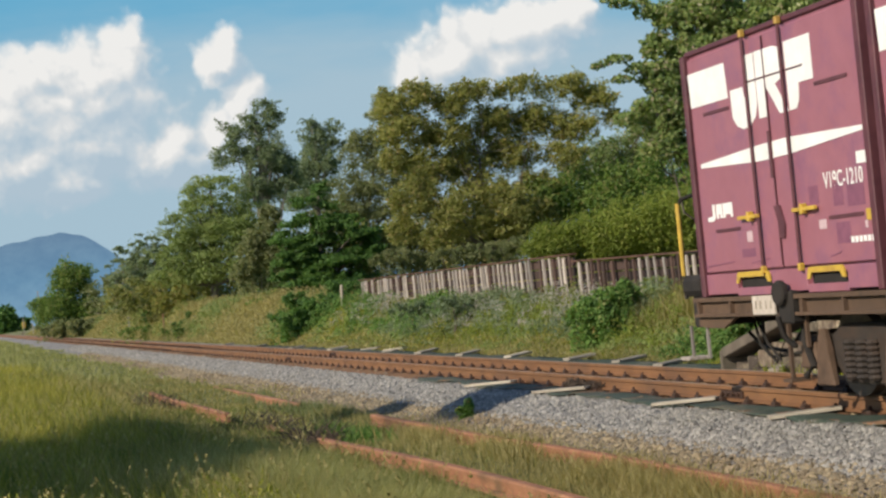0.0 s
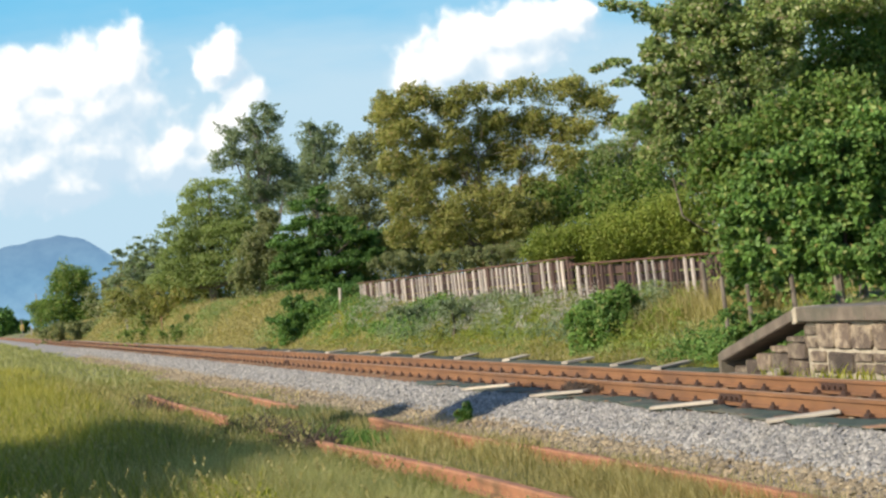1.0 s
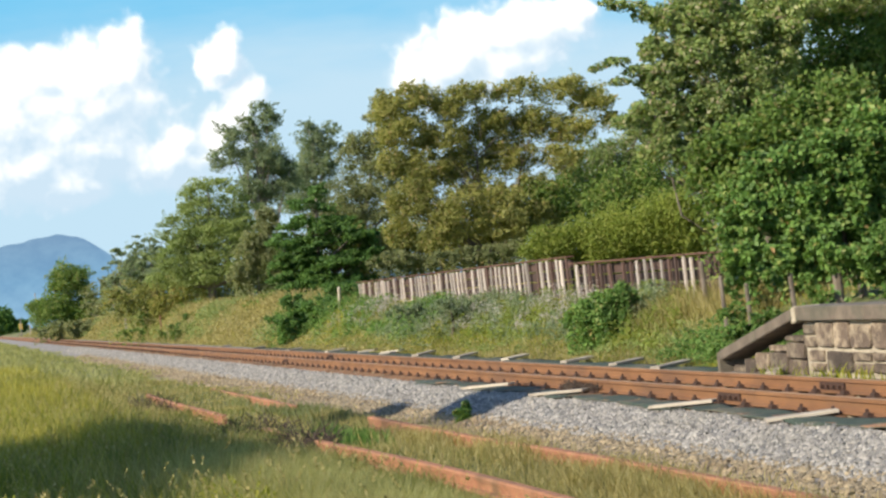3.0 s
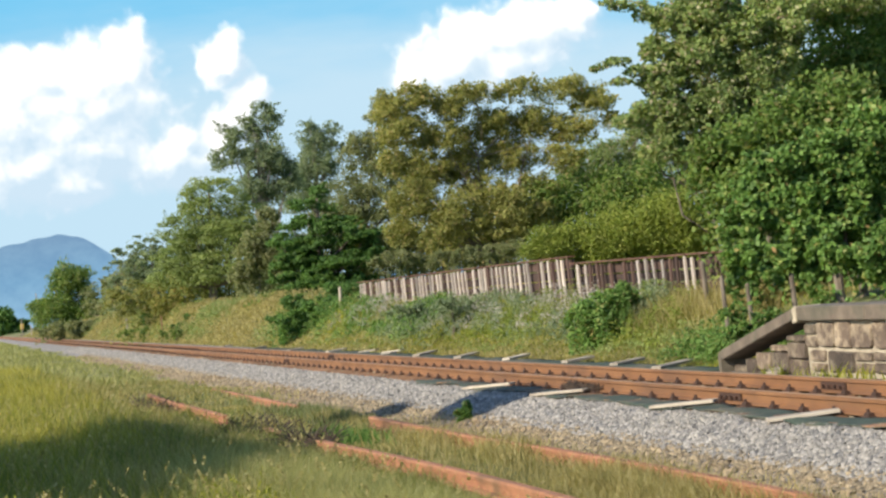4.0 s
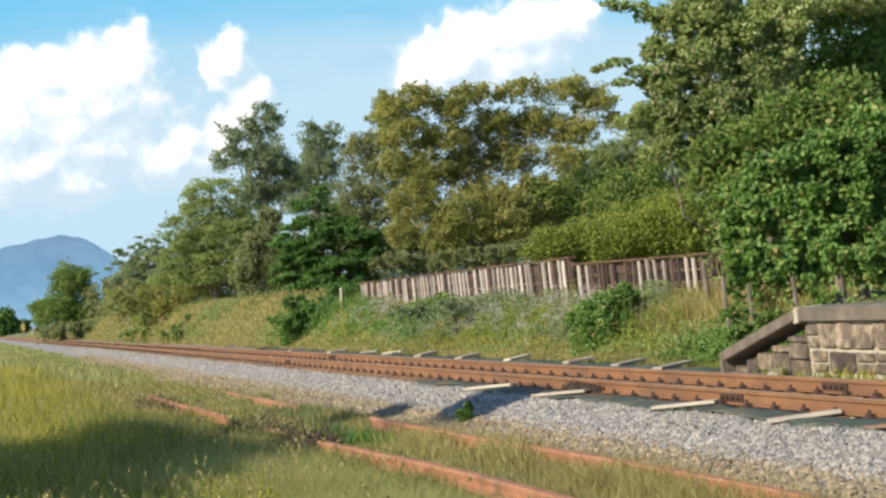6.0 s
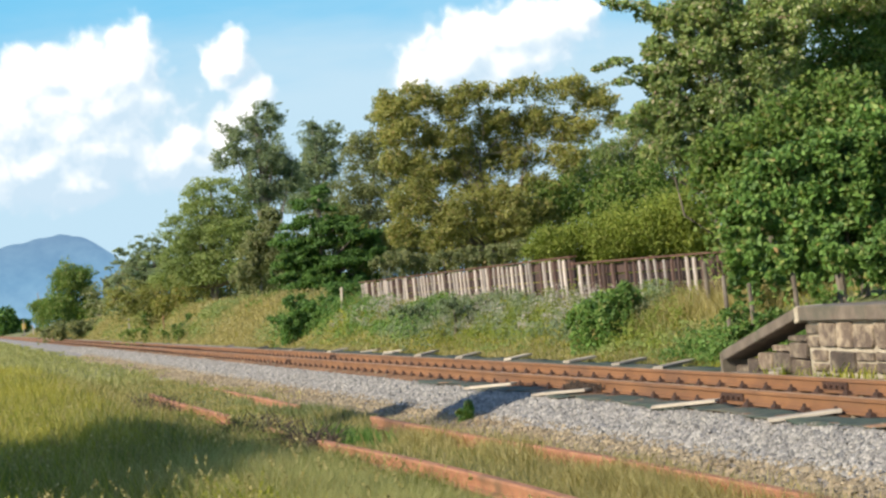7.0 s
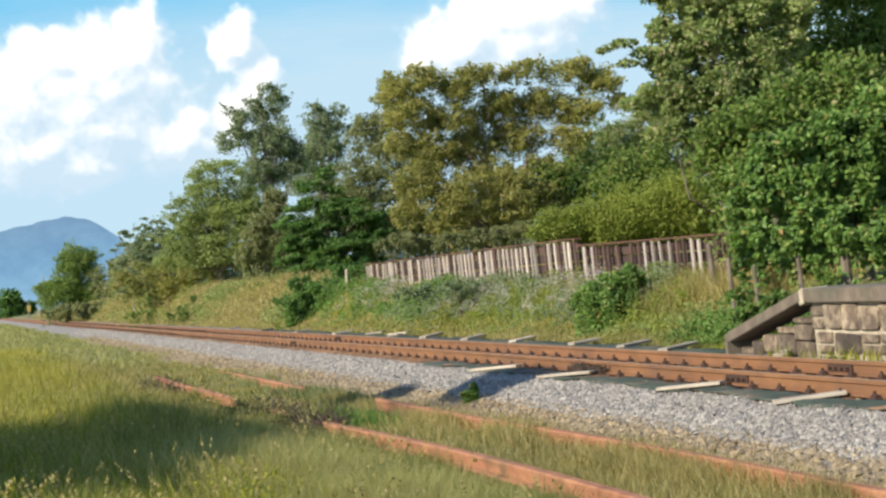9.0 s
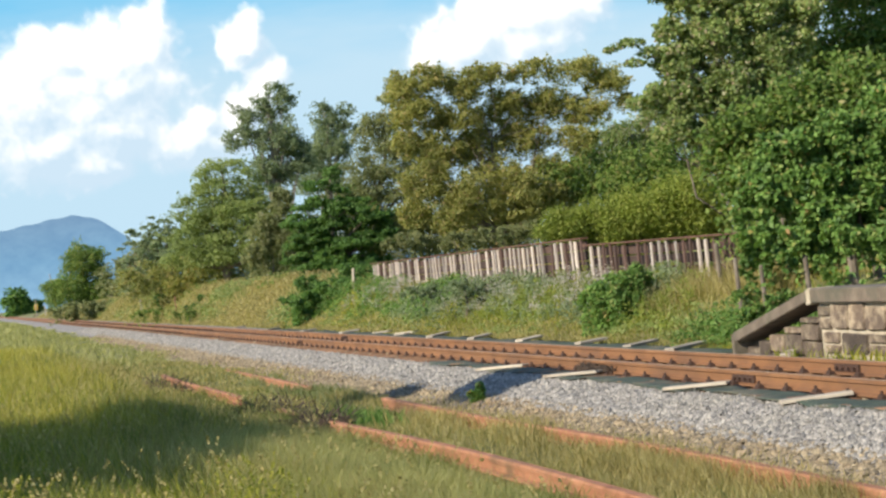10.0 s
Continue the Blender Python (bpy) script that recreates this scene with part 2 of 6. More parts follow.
def raw_mesh(name, verts, faces, material, smooth=False):
    """verts (n,3) and equal-sided faces (m,k) straight into a mesh."""
    me = bpy.data.meshes.new(name)
    m, k = faces.shape
    me.vertices.add(len(verts))
    me.vertices.foreach_set("co", verts.astype(np.float32).ravel())
    me.loops.add(m * k)
    me.loops.foreach_set("vertex_index", faces.astype(np.int32).ravel())
    me.polygons.add(m)
    me.polygons.foreach_set("loop_start", np.arange(0, m * k, k, dtype=np.int32))
    if smooth:
        me.polygons.foreach_set("use_smooth", np.ones(m, dtype=bool))
    me.update(calc_edges=True)
    me.materials.append(material)
    return me


# ---- lie of the land ----
XC = 8.434                 # centre line of the running track; its rail heads are at z = 0


def land(x, y):
    """Height of the ground: field, track bed, bank behind the track."""
    x, y = np.asarray(x, float), np.asarray(y, float)
    field = -0.50 + 0.05 * np.sin(x * 0.9 + y * 0.23) + 0.04 * np.sin(y * 0.61 + x * 1.7)
    bed = -0.20
    bank_top = np.interp(y, [-300, 18, 30, 45, 62, 75, 110, 180, 260, 400, 3000], [0.60, 0.60, 0.72, 0.85, 1.12, 1.35, 1.5, 1.35, 0.9, 0.2, -0.2])
    foot = np.interp(y, [-300, 18, 26, 3000], [10.3, 10.3, 10.5, 10.6])
    lift = np.clip((x - 13.6) / 7.0, 0, 1) * np.interp(y, [-300, 30, 45, 62, 82, 200, 350], [0, 0.3, 0.9, 0.8, 0.25, 0.3, 0.2])
    up = np.clip((x - foot) / 2.6, 0, 1)
    up = up * up * (3 - 2 * up)
    rough = 0.07 * np.sin(x * 2.1 + y * 0.8) * np.sin(y * 0.37 + 1.3)
    far = -0.14 + (bank_top + 0.14) * up + rough * up + lift
    near = field * np.where(x > 6.6, 1.3, 1.0)
    h = np.where(x < XC, near, np.where(x < XC + 1.72, -0.5, far))
    return np.where(y > 600, np.minimum(h, -0.3), h)


def scatter(n, x0, x1, y0, y1, far_bias=0.0):
    x = np.random.uniform(x0, x1, n)
    u = np.random.uniform(0, 1, n)
    y = y0 * (y1 / y0) ** u if far_bias else y0 + (y1 - y0) * u
    return x, y


xs = np.unique(np.concatenate([np.linspace(-3000, -40, 12), np.linspace(-40, -2, 14), np.linspace(-2, 22, 97), np.linspace(22, 60, 12), np.linspace(60, 3000, 12)]))
ys = np.unique(np.concatenate([np.linspace(-3000, -40, 14), np.linspace(-40, 10, 20), np.linspace(10, 130, 241), np.linspace(130, 400, 60), np.linspace(400, 4600, 24)]))
gx, gy = np.meshgrid(xs, ys)
gv = np.stack([gx.ravel(), gy.ravel(), land(gx, gy).ravel()], 1)
nx = len(xs)
gi = (np.arange(len(ys) - 1)[:, None] * nx + np.arange(nx - 1)[None]).ravel()
ground = tagged(new("ground", raw_mesh("ground", gv, np.stack([gi, gi + 1, gi + nx + 1, gi + nx], 1), M["ground"], True)),
                "rough grassy ground sloping up behind the track", "ground", kind="structure")

# ---- track ----
def rail_outline(cx, top, head=0.065, foot=0.127, tall=0.153):
    h, f = head / 2, foot / 2
    return [(cx - f, top - tall), (cx + f, top - tall), (cx + f, top - tall + 0.012), (cx + 0.012, top - tall + 0.032), (cx + 0.012, top - 0.045),
            (cx + h, top - 0.036), (cx + h, top - 0.006), (cx + h - 0.008, top), (cx - h + 0.008, top), (cx - h, top - 0.006), (cx - h, top - 0.036),
            (cx - 0.012, top - 0.045), (cx - 0.012, top - tall + 0.032), (cx - f, top - tall + 0.012)]


track = thing("railway_track", "single rusty railway track on grey crushed stone ballast", "railway track", kind="structure")
for cx in (XC - 0.566, XC + 0.566):
    bm = bmesh.new()
    for a, b in ((-260, -8), (-8, 24.995), (25.0, 49.995), (50.0, 99.995), (100, 199.99), (200, 700)):
        prism(bm, rail_outline(cx, 0.0), 1, a, b)
    part("rail", bm, M["rail"], track, "rust-brown steel rail")
    bm = bmesh.new()
    box(bm, cx - 0.022, cx + 0.022, -260, 700, 0.0005, 0.002)
    part("rail_head_band", bm, M["rail_top"], track, "worn running band of the rail")

SP = 0.66                  # spacing of the sleepers
bm = bmesh.new()
box(bm, -1.05, 1.05, -0.11, 0.11, -0.30, -0.160)
sl_mesh = mesh_of("sleeper", bm, M["sleeper"], 0.012)
bm = bmesh.new()
box(bm, -0.14, 0.14, -0.085, 0.085, -0.158, -0.145)
plate_mesh = mesh_of("tie_plate", bm, M["clip"])
bm = bmesh.new()
for s in (-1, 1):
    prism(bm, [(s * 0.060, -0.146), (s * 0.125, -0.146), (s * 0.120, -0.118), (s * 0.095, -0.106), (s * 0.060, -0.128)], 1, -0.045, 0.045)
    tube(bm, [(s * 0.100, 0.0, -0.12), (s * 0.100, 0.0, -0.078)], 0.017, 6)
clip_mesh = mesh_of("rail_clip", bm, M["clip"])
first = 16.85 + 0.0
for i in range(150):
    y = first - 8 * SP + i * SP
    ob = new("sleeper", sl_mesh)
    ob.location, ob.parent = (XC, y, 0), track
    for s in (-0.566, 0.566) if i < 90 else ():
        for nm, me in (("tie_plate", plate_mesh), ("rail_clip", clip_mesh)):
            o = new(nm, me)
            o.location, o.parent = (XC + s, y, 0), track
# the further sleepers and fastenings, too far off to be told apart
bm = bmesh.new()
for i in range(150, 900):
    y = first - 8 * SP + i * SP
    box(bm, XC - 1.05, XC + 1.05, y - 0.11, y + 0.11, -0.3, -0.16)
for i in range(9, 400):
    y = first - i * SP
    box(bm, XC - 1.05, XC + 1.05, y - 0.11, y + 0.11, -0.3, -0.16)
tagged(part("distant_sleepers", bm, M["sleeper"], track), kind="stuff")
bm = bmesh.new()
for i in range(90, 260):
    for s in (-0.566, 0.566):
        for k in (-1, 1):
            c = XC + s + k * 0.1
            box(bm, c - 0.035, c + 0.035, first - 8 * SP + i * SP - 0.05, first - 8 * SP + i * SP + 0.05, -0.15, -0.075)
tagged(part("distant_fastenings", bm, M["clip"], track), kind="stuff")
# rail joints with fishplates
for cx in (XC - 0.566, XC + 0.566):
    for y in ((18.05 if cx < XC else 17.9), 45.2):
        bm = bmesh.new()
        for s in (-1, 1):
            box(bm, cx + s * 0.014, cx + s * 0.036, y - 0.28, y + 0.28, -0.122, -0.042)
            for q in (-0.2, -0.07, 0.07, 0.2):
                tube(bm, [(cx + s * 0.03, y + q, -0.082), (cx + s * 0.07, y + q, -0.082)], 0.02, 6)
        part("fishplate", bm, M["clip"], track, "dark bolted fishplate at a rail joint")

bm = bmesh.new()
pro = [(XC - 2.95, -0.62), (XC - 2.85, -0.52), (XC - 2.3, -0.455), (XC - 1.42, -0.235), (XC - 1.15, -0.20), (XC + 1.05, -0.20), (XC + 1.40, -0.13), (XC + 1.80, -0.13), (XC + 1.80, -0.7), (XC - 2.95, -0.7)]
prism(bm, pro, 1, -260, 700)
tagged(piece("ballast_bed", bm, M["bed"], "grey crushed stone bed under the rails", "ballast", "structure"), "")


def bed_height(x):
    return np.interp(x, [p[0] for p in pro[:8]], [p[1] for p in pro[:8]])


# loose ballast stones: four-sided chips with a blunt, shifted top, one joined mesh of single stones
CORN = np.array([[-1, -1, -0.5], [1, -1, -0.5], [1, 1, -0.5], [-1, 1, -0.5], [0, 0, 0.75]], float)
CHIP = np.array([[0, 1, 4], [1, 2, 4], [2, 3, 4], [3, 0, 4]])


def stones(name, x, y, z, size, material, label):
    n = len(x)
    c = CORN[None] * (0.65 + 0.5 * np.random.rand(n, 5, 1)) * (0.75 + 0.4 * np.random.rand(n, 1, 3)) * size[:, None, None]
    c[:, 4, :2] = np.random.uniform(-0.75, 0.75, (n, 2)) * size[:, None]
    a, b = np.random.rand(n) * 6.28, np.random.uniform(-0.5, 0.5, n)
    ca, sa, cb, sb = np.cos(a), np.sin(a), np.cos(b), np.sin(b)
    o, l = np.zeros(n), np.ones(n)
    R = np.stack([np.stack([ca, -sa, o], 1), np.stack([sa, ca, o], 1), np.stack([o, o, l], 1)], 1) @ np.stack([np.stack([l, o, o], 1), np.stack([o, cb, -sb], 1), np.stack([o, sb, cb], 1)], 1)
    v = np.einsum("nij,nkj->nki", R, c) + np.stack([x, y, z], 1)[:, None]
    f = (CHIP[None] + (np.arange(n) * 5)[:, None, None]).reshape(-1, 3)
    return tagged(new(name, raw_mesh(name, v.reshape(-1, 3), f, material)), label, "ballast", kind="stuff")


def lay(n, x0, x1, y0, y1, size, material, name, label, dens=None):
    x, y = scatter(n, x0, x1, y0, y1, 1)
    if dens is not None:
        keep = np.random.rand(n) < dens(x, y)
        x, y = x[keep], y[keep]
    z = np.maximum(bed_height(x), np.where(x < XC - 2.2, land(x, y), -9)) + np.random.uniform(-0.012, 0.026, len(x))
    s = size * np.random.uniform(0.6, 1.25, len(x)) * np.interp(y, [10, 30, 90], [1, 1.15, 2.2])
    return stones(name, x, y, z, s, material, label)


lay(66000, XC - 2.02, XC - 1.02, 11, 120, 0.0245, M["stone"], "ballast", "pale grey crushed stone ballast on the track shoulder", lambda x, y: np.interp(x, [XC - 2.02, XC - 1.85], [0.35, 1]))
lay(36000, XC - 2.85, XC - 1.85, 10.5, 100, 0.0225, M["stone_old"], "weathered_ballast", "brownish weathered stones at the foot of the ballast", lambda x, y: np.interp(x, [XC - 2.85, XC - 2.55, XC - 2.0, XC - 1.85], [0.45, 1, 1, 0.5]))
lay(8000, XC - 0.98, XC + 1.3, 10, 120, 0.034, M["stone_old"], "rust_stained_ballast", "rust-stained stones between the rails")

# weed sheets and loose boards along both shoulders
def strip(name, x0, x1, y0, y1, lift, label, step=0.35):
    n = int((y1 - y0) / step)
    yy = np.linspace(y0, y1, n)
    xx = np.linspace(0, 1, 6)
    X = x0 + (x1 - x0) * xx[None] + (0.05 * np.sin(yy * 1.9) + 0.03 * np.sin(yy * 5.3))[:, None] * np.array([1.4, 0.3, 0, 0, 0.2, 1.0])[None]
    Z = bed_height(X) + lift + 0.012 * np.sin(X * 9 + yy[:, None] * 3.1) + 0.01 * np.sin(yy[:, None] * 7)
    v = np.stack([X, np.repeat(yy[:, None], 6, 1), Z], 2).reshape(-1, 3)
    i = (np.arange(n - 1)[:, None] * 6 + np.arange(5)[None]).ravel()
    ob = new(name, raw_mesh(name, v, np.stack([i, i + 1, i + 7, i + 6], 1), M["sheet"], True))
    so = ob.modifiers.new("thick", "SOLIDIFY")
    so.thickness = 0.006
    return tagged(ob, label, "weed sheet")


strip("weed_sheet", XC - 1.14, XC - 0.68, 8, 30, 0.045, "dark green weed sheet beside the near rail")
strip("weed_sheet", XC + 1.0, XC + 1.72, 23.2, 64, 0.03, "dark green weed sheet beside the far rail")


def board(x0, y0, z0, x1, y1, z1, w=0.17, th=0.035):
    a, b = Vector((x0, y0, z0)), Vector((x1, y1, z1))
    bm = bmesh.new()
    L = (b - a).length
    box(bm, -L / 2, L / 2, -w / 2, w / 2, -th / 2, th / 2)
    ob = piece("board", bm, M["board"], "bleached grey wooden board lying beside the rail", "board", "", "boards along the track", 0.006)
    d = (b - a).normalized()
    ob.matrix_world = Matrix.Translation((a + b) / 2) @ d.to_track_quat("X", "Z").to_matrix().to_4x4()


for x0, y0, x1, y1 in ((7.17, 26.17, 7.68, 25.45), (7.21, 23.0, 7.70, 22.26), (7.22, 18.75, 7.74, 18.2), (7.15, 15.68, 7.79, 15.47)):
    board(x0, y0, -0.15, x1, y1, -0.115)
for x0, y0, x1, y1 in ((9.74, 49.6, 10.3, 49.8), (9.98, 46.4, 10.35, 46.0), (10.05, 44.0, 10.4, 43.4), (9.86, 43.2, 9.98, 42.6), (9.80, 39.7, 10.45, 40.6), (9.80, 36.2, 10.4, 36.9), (9.84, 32.9, 10.42, 33.4),
                       (9.85, 29.5, 10.42, 29.7), (9.82, 27.0, 10.42, 27.35), (9.68, 24.85, 10.42, 25.35), (9.69, 20.92, 9.86, 21.2), (9.6, 55.0, 10.1, 55.3), (9.6, 62.0, 10.1, 62.3), (9.6, 70.0, 10.1, 70.3)):
    board(x0, y0, -0.085, x1, y1, -0.055, 0.17, 0.045)

# old rusty rails lying in the field
def old_rail(pts, label):
    r = thing("disused_rail", label, "rail", (0, 0, 0), "disused rails in the grass")
    for nm, prof in (("rail_foot", [(-0.085, -0.145), (0.085, -0.145), (0.085, -0.128), (0.018, -0.112), (-0.018, -0.112), (-0.085, -0.128)]),
                     ("rail_web", [(-0.030, -0.113), (0.030, -0.113), (0.034, -0.047), (-0.034, -0.047)]),
                     ("rail_head", [(-0.046, -0.048), (0.046, -0.048), (0.050, -0.014), (0.038, 0.0), (-0.038, 0.0), (-0.050, -0.014)])):
        bm = bmesh.new()
        rings = [[bm.verts.new((x + px, y, z + pz)) for px, pz in prof] for x, y, z in pts]
        n = len(prof)
        for a, b in zip(rings, rings[1:]):
            for k in range(n):
                bm.faces.new((a[k], a[(k + 1) % n], b[(k + 1) % n], b[k]))
        bm.faces.new(rings[0])
        bm.faces.new(rings[-1][::-1])
        part(nm, bm, M["old_rail"], r)
    return r


old_rail([(4.62 - 0.0265 * y + 0.03 * math.sin(y * 0.5), y, -0.295 + 0.012 * math.sin(y * 0.42 + 1.2)) for y in np.arange(8, 21.6, 0.5)], "red-rusted disused rail half sunk in the grass")
old_rail([(4.0 + 0.01 * math.sin(y), y, -0.32 - 0.02 * (y - 22.4) / 3) for y in np.arange(22.4, 25.4, 0.4)], "short broken length of rusted rail in dead brush")
old_rail([(3.92 + 0.04 * math.sin(y * 0.4 - 10.3), y, -0.33 + 0.01 * math.sin(y * 0.3)) for y in np.arange(28.9, 40.6, 0.6)], "loose rusted rail lying on the grass")
old_rail([(5.80 - 0.0165 * y + 0.02 * math.sin(y * 0.6), y, -0.315 + 0.012 * math.sin(y * 0.5)) for y in np.arange(8, 25.3, 0.6)], "red-rusted disused rail along the ballast foot")
old_rail([(5.40 - 0.004 * (y - 30), y, -0.38) for y in np.arange(30.5, 41, 0.6)], "rusted rail nearly lost in the grass by the ballast")


def brushwood(x, y, r, n, seed, label, z=None, tall=0.25, size=1.0):
    """A tangle of thin dead stems lying over each other."""
    rr = random.Random(seed)
    bm = bmesh.new()
    for i in range(n):
        a, q = rr.uniform(0, 6.28), rr.uniform(0, 1) ** 0.5
        p = Vector((math.cos(a) * q * r[0], math.sin(a) * q * r[1], rr.uniform(0, 0.4) * tall))
        d = Vector((rr.gauss(0, 1), rr.gauss(0, 1), rr.uniform(0.0, 1.1))).normalized() * rr.uniform(0.18, 0.45) * size
        tube(bm, [p, p + d * 0.5 + Vector((0, 0, 0.03)), p + d], [0.009, 0.007, 0.003], 4, False)
    b = piece("brushwood", bm, M["twig"], label, "dead twigs", "stuff")
    b.location = (x, y, float(land(x, y)) if z is None else z)
    return b


brushwood(3.98, 25.9, (0.38, 1.3), 220, 1, "dark dead brush heaped over the broken rail")
brushwood(3.98, 21.9, (0.28, 0.7), 120, 2, "dead grey brush between the rail ends")
brushwood(3.62, 36.5, (0.30, 3.0), 160, 3, "dark dead stems under the loose rail")
brushwood(7.80, 22.7, (0.10, 0.7), 260, 5, "black withered weed caught on the running rail", -0.16, 0.18, 0.3)

# ---- old platform ----
PX, PY, PT = 9.9, 20.45, 0.725          # face, end of the level part, top
platform = thing("platform", "old disused stone platform with a concrete edge and an end ramp", "platform", kind="structure")
bm = bmesh.new()
prism(bm, [(PX + 0.05, -0.4), (PX + 2.6, -0.4), (PX + 2.6, PT - 0.07), (PX + 0.05, PT - 0.07)], 1, -40, PY - 0.03)
part("core", bm, M["mortar"], platform, "pale mortar and fill between the stones")
bm = bmesh.new()
prism(bm, [(PY - 0.025, -0.4), (PY + 2.3, -0.4), (PY + 2.3, -0.10), (PY - 0.025, PT - 0.26)], 0, PX + 0.24, PX + 2.2)
part("ramp_core", bm, M["block"], platform, "brown rubble filling of the ramp")
bm = bmesh.new()
prism(bm, [(PX + 0.3, PT - 0.08), (PX + 2.6, PT - 0.08), (PX + 2.6, PT - 0.02), (PX + 0.3, PT - 0.02)], 1, -40, PY - 0.02)
part("surface", bm, M["soil"], platform, "overgrown earth surface")
y = PY
k = 0
while y > 4:
    L = 1.75 + 0.1 * math.sin(k * 2.3)
    bm = bmesh.new()
    box(bm, PX - 0.055 + 0.008 * math.sin(k * 5), PX + 0.42, y - L + 0.012, y, PT - 0.175, PT + 0.006 * math.sin(k * 3))
    part("cap_stone", bm, M["cap"], platform, "", 0.014)
    y -= L
    k += 1
# sloping cap slabs of the ramp
ang = math.atan2(0.56, 2.40)
for i in range(2):
    a0, a1 = 0.10 + i * 1.19, 0.10 + (i + 1) * 1.19 - 0.02
    bm = bmesh.new()
    box(bm, -0.07, 0.40, 0, a1 - a0, -0.135, 0)
    ob = part("ramp_slab", bm, M["cap"], platform, "sloping concrete edge slab", 0.012)
    ob.matrix_local = Matrix.Translation((PX, PY + a0 * math.cos(ang), PT - a0 * math.sin(ang))) @ pose(0, 0, 0, -math.degrees(ang), 0, 0)
bm = bmesh.new()
prism(bm, [(PY + 2.40, -0.3), (PY + 2.47, -0.3), (PY + 2.47, 0.13), (PY + 2.40, 0.15)], 0, PX - 0.07, PX + 0.40)
part("ramp_end_stone", bm, M["cap"], platform, "upright stone closing the ramp", 0.01)
bm = bmesh.new()
prism(bm, [(PY + 0.008, PT - 0.19), (PY + 0.12, PT - 0.21), (PY + 0.11, PT - 0.02), (PY + 0.008, PT + 0.01)], 0, PX - 0.062, PX + 0.30)
part("mortar_joint", bm, M["mortar"], platform, "pale broken mortar where the ramp meets the edge", 0.012)
rnd = random.Random(4)


def rubble(y0, y1, z0, z1, x):
    """One roughly squared stone with knocked corners."""
    bm = bmesh.new()
    c = min(y1 - y0, z1 - z0) * 0.22
    out = [(y0 + c * rnd.uniform(0.2, 1), z0), (y1 - c * rnd.uniform(0.2, 1), z0 + rnd.uniform(-0.008, 0.008)), (y1, z0 + c * rnd.uniform(0.2, 1)), (y1 - rnd.uniform(0, 0.02), z1 - c * rnd.uniform(0.2, 1)),
           (y1 - c * rnd.uniform(0.2, 1.2), z1), (y0 + c * rnd.uniform(0.2, 1.2), z1 - rnd.uniform(0, 0.02)), (y0, z1 - c * rnd.uniform(0.2, 1)), (y0 + rnd.uniform(0, 0.02), z0 + c * rnd.uniform(0.2, 1))]
    prism(bm, out, 0, x, x + 0.13)
    for v in bm.verts:
        if v.co.x < x + 0.05:
            v.co.x += rnd.uniform(-0.014, 0.010)
    part("stone_block", bm, M["block"], platform, "", 0.014)


for row, (z0, z1) in enumerate(((0.215, 0.535), (-0.075, 0.195), (-0.36, -0.095))):
    y = PY - 0.03 - (0.0 if row % 2 == 0 else 0.12)
    while y > 5:
        L = rnd.uniform(0.36, 0.68)
        if rnd.random() < 0.25:         # two small stones one over the other
            zm = z0 + (z1 - z0) * rnd.uniform(0.4, 0.6)
            rubble(y - L * 0.7, y, z0 + 0.01, zm - 0.012, PX + 0.015)
            rubble(y - L * 0.7, y, zm + 0.012, z1 - rnd.uniform(0.0, 0.04), PX + 0.015)
            L *= 0.7
        else:
            rubble(y - L, y, z0 + rnd.uniform(0, 0.02), z1 - rnd.uniform(0.0, 0.04), PX + 0.008)
        y -= L + rnd.choice((0.018, 0.03, 0.05, 0.075))
y = PY + 0.03
while y < PY + 2.0:      # stones under the ramp, set back below the slabs
    L = rnd.uniform(0.34, 0.55)
    top = PT - 0.215 - (y + L - PY) * math.tan(ang)
    z = -0.36
    while z < top - 0.04:
        zz = min(z + rnd.uniform(0.2, 0.3), top)
        rubble(y, y + L - 0.02, z, zz - 0.016, PX + 0.05 + rnd.uniform(-0.02, 0.03))
        z = zz
    y += L

# ---- timber fence ----
def fence(y0, y1, z0, z1, name_label, gap, seed, dark):
    f = thing("timber_fence", name_label, "fence", kind="")
    r = random.Random(seed)
    bm = bmesh.new()
    base = lambda y: z0 + (z1 - z0) * (y - y0) / (y1 - y0)
    box(bm, 12.99, 13.16, y0 - 0.1, y1 + 0.1, 0.0, 0.03)
    for v in bm.verts:
        v.co.z += base(v.co.y)
    part("top_beam", bm, M["fence_rail"], f, "rusty brown top beam")
    # dark boards added behind the posts so that the gaps look shaded
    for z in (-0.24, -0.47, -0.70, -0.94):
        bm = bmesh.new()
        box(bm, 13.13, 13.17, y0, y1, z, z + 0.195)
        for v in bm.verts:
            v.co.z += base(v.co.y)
        part("back_board", bm, M["fence_dark"], f, "added dark board that makes the gaps between the posts look shaded")
    y = y0
    while y < y1:
        if r.random() > 0.05:
            w, t, h = r.uniform(0.06, 0.11), r.uniform(0.040, 0.062), r.uniform(0.92, 1.2)
            bm = bmesh.new()
            box(bm, -t / 2, t / 2, -w / 2, w / 2, -h, r.uniform(-0.05, -0.004))
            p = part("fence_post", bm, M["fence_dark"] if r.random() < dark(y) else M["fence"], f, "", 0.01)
            p.matrix_local = pose(13.03 + r.uniform(-0.02, 0.02), y, base(y), -r.uniform(0.5, 5), r.uniform(-1.5, 1.5), r.uniform(-6, 6))
        y += gap * r.uniform(0.75, 1.25)
    return f


